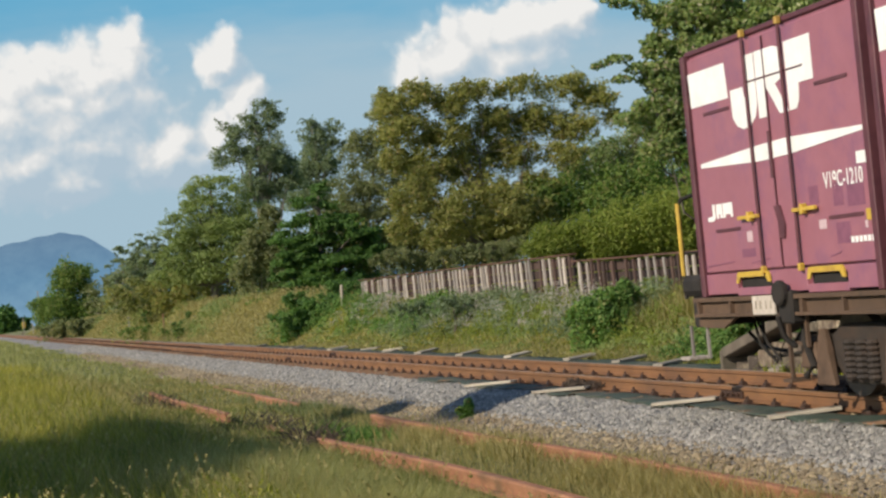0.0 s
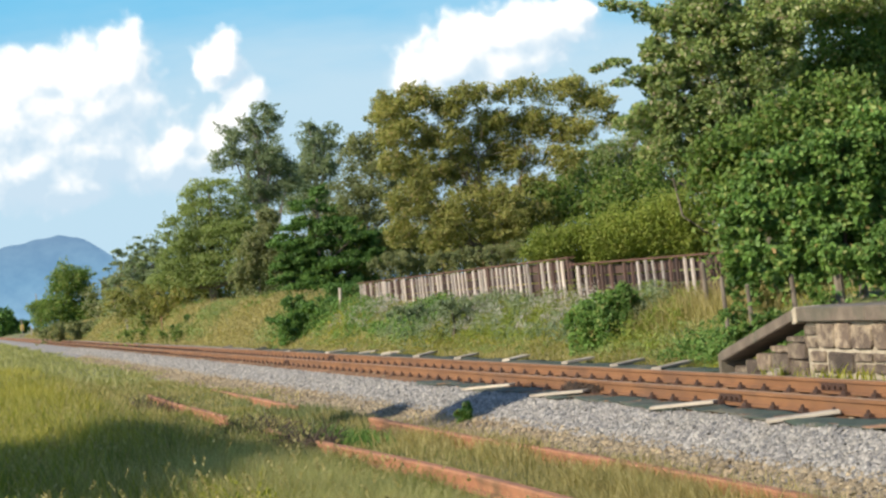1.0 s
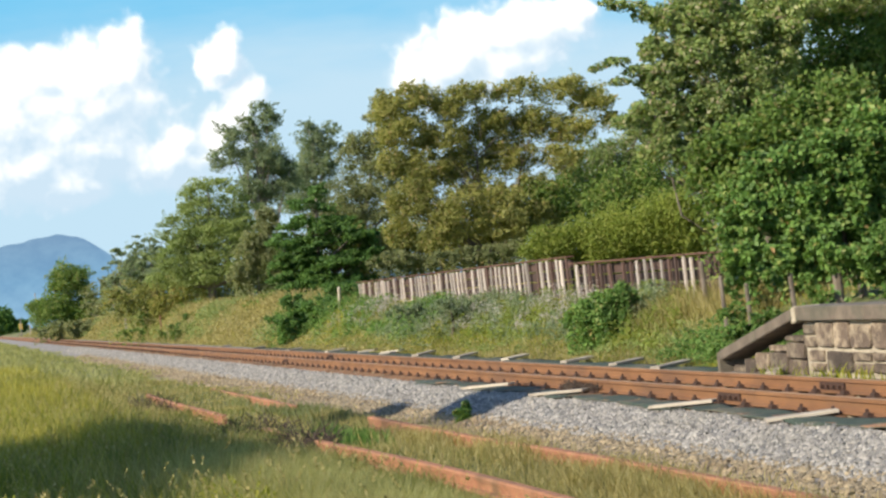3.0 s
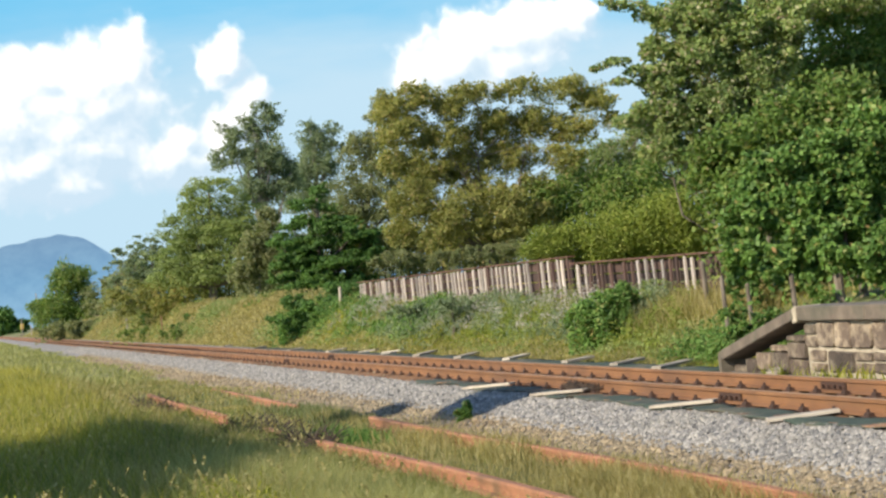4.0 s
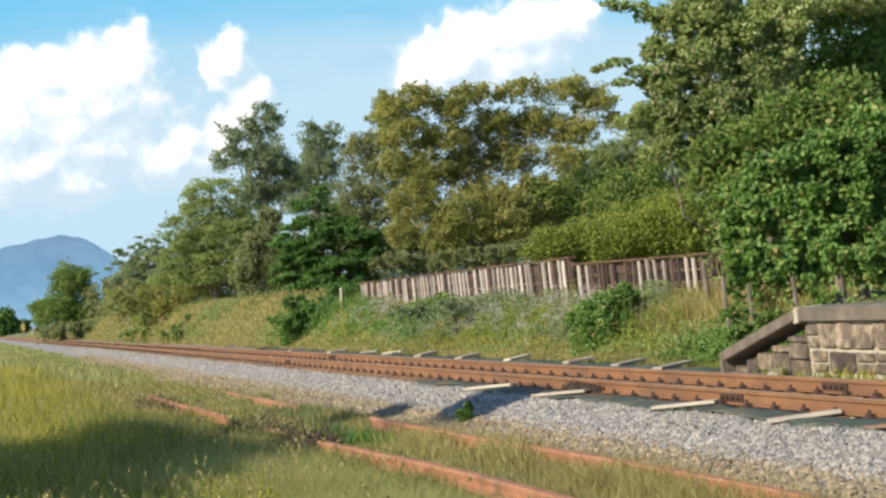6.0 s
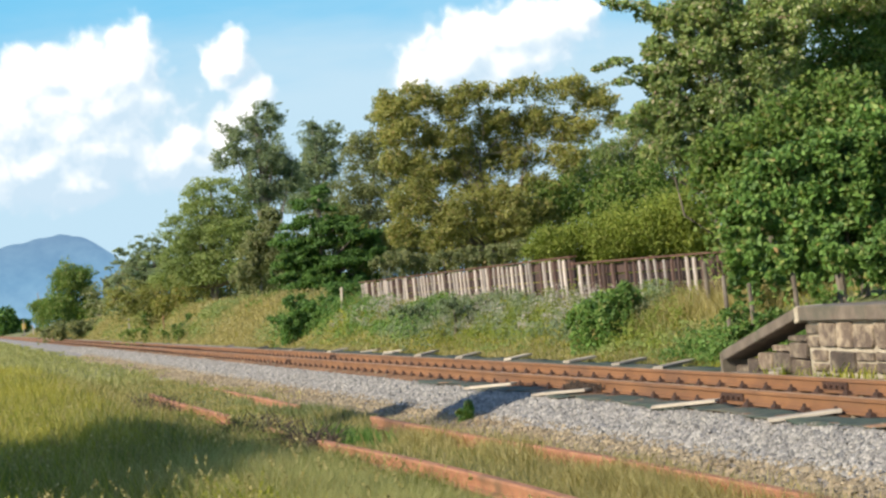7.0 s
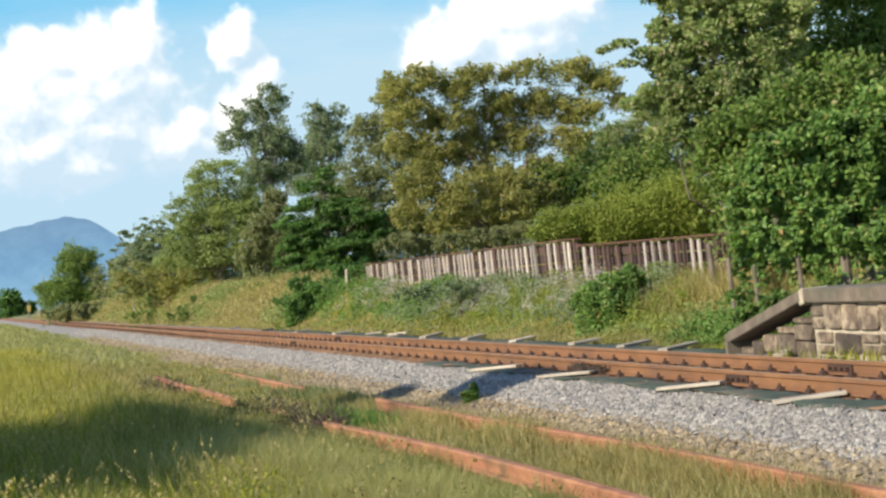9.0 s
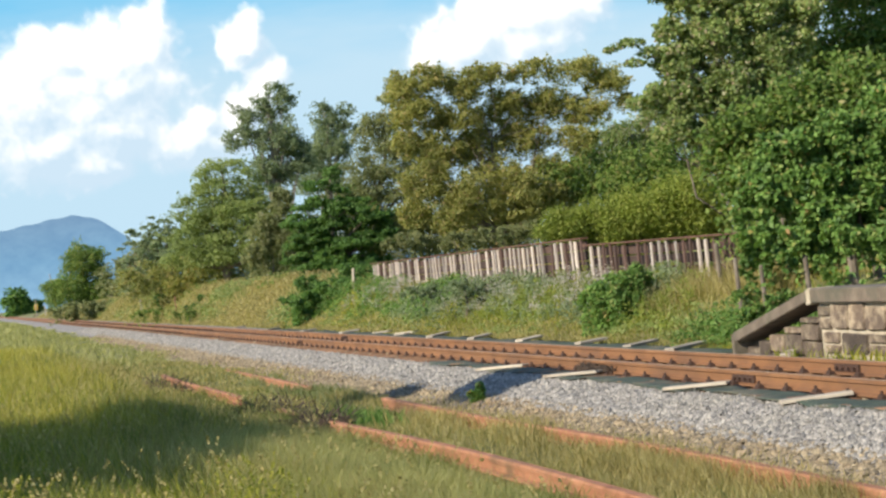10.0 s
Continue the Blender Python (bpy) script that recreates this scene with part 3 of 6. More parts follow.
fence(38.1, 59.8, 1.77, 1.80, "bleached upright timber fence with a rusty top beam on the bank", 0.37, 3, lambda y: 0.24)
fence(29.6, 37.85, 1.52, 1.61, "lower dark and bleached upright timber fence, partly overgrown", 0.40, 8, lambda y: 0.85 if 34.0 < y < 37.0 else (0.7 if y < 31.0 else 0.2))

# ---- trackside posts ----
def post(x, y, top, r, material, label, lean=0, name="marker_post", z=None):
    bm = bmesh.new()
    b = float(land(x, y)) - 0.1 if z is None else z
    tube(bm, [(0, 0, 0), (0, 0, (top - b) * 0.97), (0, 0, top - b)], [r, r, r * 0.6], 8)
    ob = piece(name, bm, material, label, "post")
    ob.matrix_world = pose(x, y, b, -lean)
    return ob


post(11.2, 104.7, 1.33, 0.045, M["sleeper"], "orange-brown wooden marker post in the bank grass")
post(11.2, 126.8, 1.36, 0.06, M["fence"], "pale wooden marker post in the bank grass")
post(14.5, 175, 4.9, 0.12, M["fence"], "grey wooden pole among the trees")
post(12.5, 60.6, 1.75, 0.05, M["board"], "leaning white stake at the end of the fence", -14)
post(11.2, 268, 6.2, 0.07, M["bark_pale"], "thin distant lamp pole beside the line")
post(10.9, 330, 3.0, 0.10, M["board"], "distant white trackside post")
post(11.3, 300, 1.8, 0.08, M["board"], "distant white trackside post")
for px, py, top, r in ((12.35, 29.0, 1.4, 0.045), (12.60, 24.6, 1.15, 0.075), (12.98, 24.6, 1.2, 0.065), (11.20, 25.6, 1.15, 0.035), (11.6, 25.6, 1.0, 0.035), (11.86, 24.6, 1.1, 0.04)):
    post(px, py, top, r, M["bark"], "old weathered post hung with vines", 4, "old_post")
m = thing("trackside_signal", "small orange trackside marker with a box", "signal", (11.45, 346, -0.3))
bm = bmesh.new(); tube(bm, [(0, 0, 0), (0, 0, 1.6)], 0.1, 8); part("mast", bm, M["frame"], m)
bm = bmesh.new(); box(bm, -0.3, 0.3, -0.25, 0.25, 1.4, 2.5); part("box", bm, M["yellow"], m, "orange box", 0.05)
bm = bmesh.new(); box(bm, -0.6, 0.6, -0.5, 0.5, -0.2, 0.5); part("footing", bm, M["cap"], m, "", 0.04)


# ---- container wagon ----
SIDE = XC - 1.225


def dash(bm, x, y0, z0, y1, z1, w):
    """A thin raised bar on the side face, from (y0, z0) to (y1, z1)."""
    a, b = Vector((0, y0, z0)), Vector((0, y1, z1))
    n = (b - a).normalized().cross(Vector((1, 0, 0))) * (w / 2)
    prism(bm, [(p.y, p.z) for p in (a - n, b - n, b + n, a + n)], 0, x - 0.004, x)


def container():
    """Local axes: x across (the side towards the field is negative), y along with 0 at its rear end, z from its base."""
    c = thing("freight_container", "faded maroon steel freight container with white markings on a flat wagon", "container", group="containers on the wagon")
    L, H, w = 3.715, 2.5, 1.225
    bm = bmesh.new()
    box(bm, -w + 0.03, w - 0.03, -L + 0.05, -0.05, 0.03, H - 0.06)
    part("body", bm, M["paint"], c, "faded maroon steel walls", 0.02)
    bm = bmesh.new()
    prism(bm, [(-w, H - 0.10), (w, H - 0.10), (w, H - 0.05), (0.4, H), (-0.4, H), (-w, H - 0.05)], 1, -L + 0.02, -0.02)
    part("roof", bm, M["paint_dark"], c, "dark maroon roof edge", 0.01)
    for s in (-1, 1):
        for y in (-0.045, -L + 0.045):
            bm = bmesh.new()
            box(bm, s * w - 0.045, s * w + 0.045, y - 0.045, y + 0.045, 0.0, H - 0.09)
            ob = part("corner_post", bm, M["paint_dark"], c, "dark corner post", 0.008)
    for y0, y1, nm in ((-0.11, -L / 2 + 0.01, "door"), (-L / 2 - 0.01, -L + 0.11, "door")):
        bm = bmesh.new()
        box(bm, -w - 0.012, -w + 0.03, y1, y0, 0.24, H - 0.14)
        part(nm, bm, M["paint"], c, "maroon side door leaf", 0.008)
    # lower side sill with two fork pockets
    for a, b, z0, z1 in ((-0.02, -0.80, 0.02, 0.22), (-1.58, -2.30, 0.02, 0.22), (-3.06, -L + 0.02, 0.02, 0.22), (-0.80, -1.58, 0.17, 0.22), (-2.30, -3.06, 0.17, 0.22), (-0.80, -1.58, 0.0, 0.075), (-2.30, -3.06, 0.0, 0.075)):
        bm = bmesh.new()
        box(bm, -w - 0.01, -w + 0.06, b, a, z0, z1)
        part("bottom_sill", bm, M["paint"], c, "maroon bottom sill", 0.006)
    for a, b in ((-0.85, -1.56), (-2.36, -3.03)):
        bm = bmesh.new()
        prism(bm, [(a + 0.02, 0.12), (a + 0.0, 0.20), (a - 0.04, 0.225), (b + 0.04, 0.225), (b, 0.20), (b - 0.02, 0.12), (b + 0.03, 0.12), (b + 0.07, 0.175), (a - 0.07, 0.175), (a - 0.03, 0.12)], 0, -w - 0.03, -w - 0.012)
        part("fork_pocket", bm, M["yellow"], c, "worn yellow fork pocket frame")
        # solid black block in place of the open pocket's shade
        bm = bmesh.new()
        box(bm, -w + 0.012, w - 0.1, b + 0.02, a - 0.02, 0.06, 0.172)
        part("pocket_shade", bm, M["black"], c)
    # lock rods with yellow keepers and handles
    for y in (-L / 2 + 0.37, -L / 2 - 0.40):
        bm = bmesh.new()
        tube(bm, [(-w - 0.040, y, 0.20), (-w - 0.040, y, H - 0.08)], 0.017, 8)
        rod = part("lock_rod", bm, M["paint_dark"], c, "dark door lock rod")
        for z, q in ((H - 0.07, 0.024), (0.24, 0.024)):
            bm = bmesh.new()
            box(bm, -w - 0.062, -w - 0.01, y - q, y + q, z - 0.045, z + 0.025)
            part("keeper", bm, M["yellow"], rod, "yellow rod keeper", 0.006)
        s = 1 if y > -L / 2 else -1
        bm = bmesh.new()
        box(bm, -w - 0.068, -w - 0.035, min(y - s * 0.02, y + s * 0.42), max(y - s * 0.02, y + s * 0.42), 0.715, 0.75)
        box(bm, -w - 0.075, -w - 0.02, y + s * 0.17 - 0.025, y + s * 0.17 + 0.025, 0.69, 0.78)
        part("handle", bm, M["yellow"], rod, "yellow swing handle", 0.004)
    bm = bmesh.new()
    box(bm, -w - 0.024, -w - 0.01, -L / 2 - 0.008, -L / 2 + 0.008, 0.26, H - 0.16)
    part("door_gasket", bm, M["paint_dark"], c, "dark seam between the doors")
    bm = bmesh.new()
    box(bm, -w - 0.045, -w - 0.012, -L / 2 - 0.02, -L / 2 + 0.02, 1.05, 1.48)
    part("seam_cover", bm, M["paint_dark"], c, "", 0.006)
    bm = bmesh.new()
    prism(bm, [(-1.80, 0.80), (-1.92, 0.80), (-2.0, 0.62), (-1.97, 0.50), (-1.88, 0.50), (-1.86, 0.66)], 0, -w - 0.03, -w - 0.0125)
    part("padlock_plate", bm, M["paint_dark"], c, "dark worn lock plate")
    for y0, z, y1 in ((-0.41, 1.79, -1.02), (-2.81, 1.78, -3.40), (-0.45, 0.64, -1.02), (-2.85, 0.63, -3.46), (-1.40, 1.97, -2.62)):
        bm = bmesh.new()
        dash(bm, -w - 0.018, y0, z, y1, z, 0.03 if z < 1.9 else 0.016)
        part("label_holder", bm, M["paint_dark"], c, "dark slotted label holder")
    # worn patches where labels were taken off
    for y0, y1, z0, z1 in ((-2.95, -3.12, 0.72, 0.92), (-3.2, -3.5, 0.70, 0.9), (-1.0, -1.3, 0.36, 0.44), (-2.95, -3.2, 0.40, 0.58), (-2.5, -2.68, 0.76, 0.92)):
        bm = bmesh.new()
        box(bm, -w - 0.0145, -w - 0.0122, y1, y0, z0, z1)
        part("faded_patch", bm, M["patch"], c, "faded purplish patch")
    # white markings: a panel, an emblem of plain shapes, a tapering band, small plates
    def mark(outline, label="", mat="white"):
        bm = bmesh.new()
        prism(bm, outline, 0, -w - 0.0175, -w - 0.0125)
        part("white_marking", bm, M[mat], c, label)
    mark([(-0.11, 2.22), (-0.99, 2.22), (-1.02, 1.88), (-0.13, 1.88)], "white panel")
    mark([(-1.43, 2.22), (-1.65, 2.22), (-1.65, 1.76), (-1.60, 1.64), (-1.48, 1.57), (-1.32, 1.55), (-1.18, 1.59), (-1.09, 1.68), (-1.08, 1.94), (-1.36, 1.94), (-1.38, 1.84), (-1.43, 1.84)], "white hooked emblem stroke")
    mark([(-1.67, 2.22), (-2.06, 2.22), (-2.18, 2.19), (-2.25, 2.10), (-2.25, 1.99), (-2.16, 1.91), (-2.05, 1.88), (-2.28, 1.61), (-2.10, 1.61), (-1.88, 1.86), (-1.86, 1.86), (-1.86, 1.61), (-1.67, 1.61)], "white emblem stroke")
    mark([(-2.29, 2.22), (-2.80, 2.22), (-2.80, 1.83), (-2.52, 1.83), (-2.50, 1.68), (-2.44, 1.61), (-2.30, 1.61)], "white emblem stroke")
    mark([(-0.23, 1.315), (-1.60, 1.375), (-2.2, 1.385), (-3.58, 1.345), (-3.58, 1.305), (-2.2, 1.235), (-1.6, 1.225), (-0.23, 1.275)], "white tapering band")
    for q in ([(-0.40, 0.90), (-0.46, 0.90), (-0.46, 0.77), (-0.42, 0.74), (-0.28, 0.74), (-0.28, 0.78), (-0.40, 0.79)], [(-0.49, 0.90), (-0.63, 0.90), (-0.63, 0.76), (-0.58, 0.76), (-0.58, 0.80), (-0.54, 0.80), (-0.54, 0.76), (-0.49, 0.76)],
              [(-0.65, 0.90), (-0.87, 0.90), (-0.87, 0.76), (-0.82, 0.76), (-0.82, 0.79), (-0.70, 0.79), (-0.70, 0.76), (-0.65, 0.76)]):
        mark(q, "small white emblem stroke")
    for q in ([(-1.15, 0.60), (-1.27, 0.60), (-1.27, 0.50), (-1.15, 0.50)], [(-2.65, 0.62), (-2.78, 0.62), (-2.78, 0.54), (-2.65, 0.54)], [(-3.47, 0.57), (-3.51, 0.57), (-3.51, 0.51), (-3.47, 0.51)]):
        mark(q, "faded pinkish tag", "tag")
    mark([(-3.42, 1.14), (-3.58, 1.14), (-3.58, 1.04), (-3.42, 1.04)])
    for k in range(6):
        mark([(-3.20 - k * 0.072, 0.45), (-3.25 - k * 0.072, 0.45), (-3.25 - k * 0.072, 0.40), (-3.20 - k * 0.072, 0.40)], "small white unreadable writing")
    for y0, y1 in ((-0.02, -0.8), (-1.1, -1.6), (-2.7, -3.0)):      # rubbed streaks
        bm = bmesh.new()
        dash(bm, -w - 0.014, y0 - 0.1, 0.30, y1, 0.33, 0.012)
        part("scratch", bm, M["patch"], c, "rubbed dark scratch")
    mark([(-3.50, 0.665), (-3.62, 0.665), (-3.62, 0.57), (-3.50, 0.57)], "yellow sticker", "yellow")
    cu = bpy.data.curves.new("container_number", "FONT")
    cu.body, cu.size, cu.extrude, cu.offset = "V19C-1210", 0.19, 0.001, 0.002
    cu.materials.append(M["white"])
    t = new("container_number", cu)
    t.parent = c
    t.matrix_local = Matrix.Translation((-w - 0.016, -2.80, 0.885)) @ Matrix(((0, 0, -1, 0), (-0.80, 0, 0, 0), (0, 1, 0, 0), (0, 0, 0, 1)))
    return c


def wagon():
    g = thing("flat_wagon", "grimy brown flat railway wagon carrying maroon containers", "wagon")
    L = 20.0
    for x in (-1.2, 1.2):
        bm = bmesh.new()
        prism(bm, [(0.25, 0.97), (0.25, 0.70), (0.02, 0.68), (-0.35, 0.68), (-0.7, 0.80), (-3.3, 0.80), (-5.0, 0.62), (-14.5, 0.62), (-16.2, 0.80), (-18.8, 0.80), (-19.7, 0.68), (-19.7, 0.97)], 0, x - 0.02, x + 0.02)
        sill = part("side_sill", bm, M["frame"], g, "rust-brown side sill")
        bm = bmesh.new()
        for z0, z1 in ((0.945, 0.985), (0.795, 0.825)):
            box(bm, x - 0.07, x + 0.07, -19.7, 0.25, z0, z1)
        for k in range(26):
            y = 0.15 - k * 0.78
            box(bm, x - 0.065, x + 0.065, y - 0.02, y + 0.02, 0.80, 0.97)
        part("sill_flange", bm, M["frame"], sill, "flanges and ribs of the side sill")
    bm = bmesh.new()
    box(bm, -1.1, 1.1, -19.7, 0.2, 0.90, 0.975)
    box(bm, -0.25, 0.25, -19.7, 0.2, 0.66, 0.9)
    part("deck_frame", bm, M["black"], g, "sooty underframe")
    bm = bmesh.new()
    box(bm, -1.15, 1.15, 0.2, 0.55, 0.68, 1.0)
    part("end_beam", bm, M["black"], g, "black end beam", 0.02)
    bm = bmesh.new()
    box(bm, -1.22, -0.7, 0.12, 0.66, 1.0, 1.22)
    part("brake_box", bm, M["black"], g, "black handbrake housing", 0.06)
    bm = bmesh.new()
    tube(bm, [(-1.18, 0.62, 0.98), (-1.18, 0.62, 1.95), (-1.15, 0.60, 2.01), (-1.05, 0.56, 2.04), (-0.75, 0.48, 2.05), (-0.7, 0.46, 1.0)], 0.022, 7)
    tube(bm, [(-1.18, 0.62, 1.45), (-0.72, 0.47, 1.45)], 0.014, 6)
    rail = part("hand_rail", bm, M["black"], g, "bent handrail")
    bm = bmesh.new()
    tube(bm, [(-1.185, 0.62, 1.22), (-1.185, 0.62, 1.97)], 0.026, 8)
    part("grip", bm, M["yellow"], rail, "yellow painted grip")
    for y in (0.58, 0.16):
        bm = bmesh.new()
        box(bm, -1.19, -1.165, y - 0.018, y + 0.018, 0.37, 0.70)
        part("step_hanger", bm, M["fence"], g, "pale step hanger")
    bm = bmesh.new()
    box(bm, -1.26, -1.02, 0.50, 0.74, 0.35, 0.385)
    part("step", bm, M["fence"], g, "pale foot step", 0.005)
    bm = bmesh.new()
    box(bm, -1.29, -1.275, -1.70, -1.22, 0.81, 0.985)
    plate = part("plate", bm, M["fence"], g, "pale number plate without readable writing")
    for y in (-1.30, -1.40, -1.52, -1.62):
        bm = bmesh.new()
        box(bm, -1.294, -1.289, y - 0.012, y + 0.012, 0.86, 0.94)
        part("plate_marking", bm, M["board"], plate)
    bm = bmesh.new()
    tube(bm, [(-0.3, 0.5, 0.82), (-0.3, 0.75, 0.7), (-0.32, 0.7, 0.4), (-0.3, 0.2, 0.35), (-0.3, -0.5, 0.75)], 0.022, 7)
    tube(bm, [(-0.9, -0.35, 0.78), (-0.92, -0.5, 0.5), (-0.9, -0.8, 0.32), (-0.9, -1.1, 0.62)], 0.014, 6)
    tube(bm, [(-0.95, -0.5, 0.78), (-0.95, -0.75, 0.5), (-0.95, -1.0, 0.35)], 0.014, 6)
    tube(bm, [(-0.8, 0.0, 0.6), (-0.85, -0.6, 0.36), (-0.8, -1.3, 0.42), (-0.8, -1.7, 0.35)], 0.018, 6)
    part("brake_hose", bm, M["black"], g, "black sagging brake hose")
    bm = bmesh.new()
    box(bm, -1.30, -1.05, -2.06, -1.78, 0.72, 1.02)
    tube(bm, [(-1.36, -1.9, 1.0), (-1.28, -1.9, 1.0)], 0.12, 14)
    tube(bm, [(-1.33, -1.82, 0.8), (-1.29, -1.84, 0.6), (-1.2, -1.9, 0.5)], 0.03, 6)
    part("brake_valve", bm, M["black"], g, "black brake equipment on the sill", 0.02)
    bm = bmesh.new()
    for y in (-1.68, -2.06):
        box(bm, -1.18, -1.15, y - 0.022, y + 0.022, 0.2 if y > -1.9 else 0.5, 0.8)
    box(bm, -1.175, -1.155, -2.06, -1.68, 0.52, 0.55)
    box(bm, -1.22, -1.02, -1.76, -1.58, 0.18, 0.21)
    part("ladder", bm, M["frame"], g, "brown side ladder")
    # two bogies
    for yc in (-2.9, -16.6):
        b = thing("bogie", "", "")
        b.name = "bogie"
        b.parent = g
        b.location = (0, yc, 0)
        for x in (-1.0, 1.0):
            bm = bmesh.new()
            prism(bm, [(1.28, 0.54), (1.20, 0.62), (0.55, 0.58), (0.38, 0.70), (-0.38, 0.70), (-0.55, 0.58), (-1.20, 0.62), (-1.28, 0.54), (-0.62, 0.47), (-0.42, 0.24), (-0.34, 0.18), (0.34, 0.18), (0.42, 0.24), (0.62, 0.47)], 0, x - 0.07, x + 0.07)
            part("side_frame", bm, M["grime"], b, "cast bogie side frame", 0.02)
            for y in (-0.95, 0.95):
                bm = bmesh.new()
                prism(bm, [(y - 0.17, 0.30), (y + 0.17, 0.30), (y + 0.13, 0.54), (y - 0.13, 0.54)], 0, x - 0.13, x + 0.13)
                part("axle_box", bm, M["frame"], b, "brown axle box", 0.02)
            for y in (-0.62, 0.62):
                bm = bmesh.new()
                prism(bm, [(y - 0.17, 0.16), (y + 0.17, 0.16), (y + 0.10, 0.48), (y + 0.05, 0.66), (y - 0.05, 0.66), (y - 0.10, 0.48)], 0, x * 1.12 - 0.03, x * 1.12 + 0.03)
                part("brake_cylinder_bracket", bm, M["frame"], b, "tapered brown bracket", 0.012)
                bm = bmesh.new()
                tube(bm, [(x * 1.14, y * 1.5, 0.70), (x * 1.17, y * 1.45, 0.55), (x * 1.15, y * 1.3, 0.34), (x * 1.14, y * 1.6, 0.24)], 0.035, 7)
                part("brake_rigging", bm, M["black"], b, "bent black brake rigging")
            for y in (-0.2, 0.0, 0.2):
                bm = bmesh.new()
                tube(bm, [(x * 1.08, y, 0.22 + k * 0.0246) for k in range(15)], [0.078 if k % 2 else 0.055 for k in range(15)], 10)
                part("spring", bm, M["grime"], b, "coil spring")
        for y in (-0.95, 0.95):
            bm = bmesh.new()
            for x in (-0.566, 0.566):
                tube(bm, [(x - 0.065, y, 0.41), (x + 0.065, y, 0.41)], 0.41, 28)
                s = 1 if x > 0 else -1
                tube(bm, [(x - s * 0.065, y, 0.41), (x - s * 0.04, y, 0.41)], 0.438, 28)
            tube(bm, [(-0.7, y, 0.41), (0.7, y, 0.41)], 0.075, 10)
            part("wheelset", bm, M["wheel"], b, "steel wheelset")
        bm = bmesh.new()
        box(bm, -0.95, 0.95, -0.22, 0.22, 0.45, 0.7)
        part("bolster", bm, M["black"], b, "", 0.02)
        for y in (-1.42, 1.42):
            bm = bmesh.new()
            box(bm, -0.95, 0.95, y - 0.035, y + 0.035, 0.3, 0.4)
            part("brake_beam", bm, M["frame"], b, "", 0.01)
            for x in (-0.62, 0.62):
                bm = bmesh.new()
                prism(bm, [(y * 0.985, 0.62), (y * 1.02, 0.60), (y * 1.01, 0.22), (y * 0.96, 0.20), (y * 0.985, 0.40)], 0, x - 0.05, x + 0.05)
                part("brake_shoe", bm, M["frame"], b)
    return g


# ---- vegetation ----
def leaf_cloud(name, pts, size, material, flat=0.35, shape=0.55, droop=0.0):
    """One joined mesh of single kite-shaped, folded leaves at pts."""
    n = len(pts)
    w = np.random.normal(size=(n, 3)) * (0.55 + flat * 0.5) + np.array([-0.45, -0.30, 0.65])     # leaves turn to the light
    w /= np.linalg.norm(w, axis=1)[:, None]
    d = np.cross(w, np.random.normal(size=(n, 3)))
    d /= np.linalg.norm(d, axis=1)[:, None] + 1e-9
    u = np.cross(w, d)
    s = (size * np.random.uniform(0.6, 1.3, n))[:, None]
    p0 = pts - d * s * 0.5
    p1 = pts + u * s * shape * 0.5 + w * s * 0.10
    p2 = pts + d * s * 0.5
    p3 = pts - u * s * shape * 0.5 + w * s * 0.10
    v = np.stack([p0, p1, p2, p3], 1).reshape(-1, 3)
    k = np.arange(n)[:, None] * 4
    f = np.concatenate([k + np.array([0, 1, 2]), k + np.array([0, 2, 3])], 1).reshape(-1, 3)
    return raw_mesh(name, v, f, material)


def shell(n, c, r, rng, low=-0.55):
    """Points spread through the outer part of an ellipsoid, fewer below."""
    q = rng.normal(size=(n * 3, 3))
    q /= np.linalg.norm(q, axis=1)[:, None]
    q = q[q[:, 2] > low][:n]
    return np.array(c) + q * np.array(r) * rng.uniform(0.12, 1.0, (len(q), 1)) ** 0.5


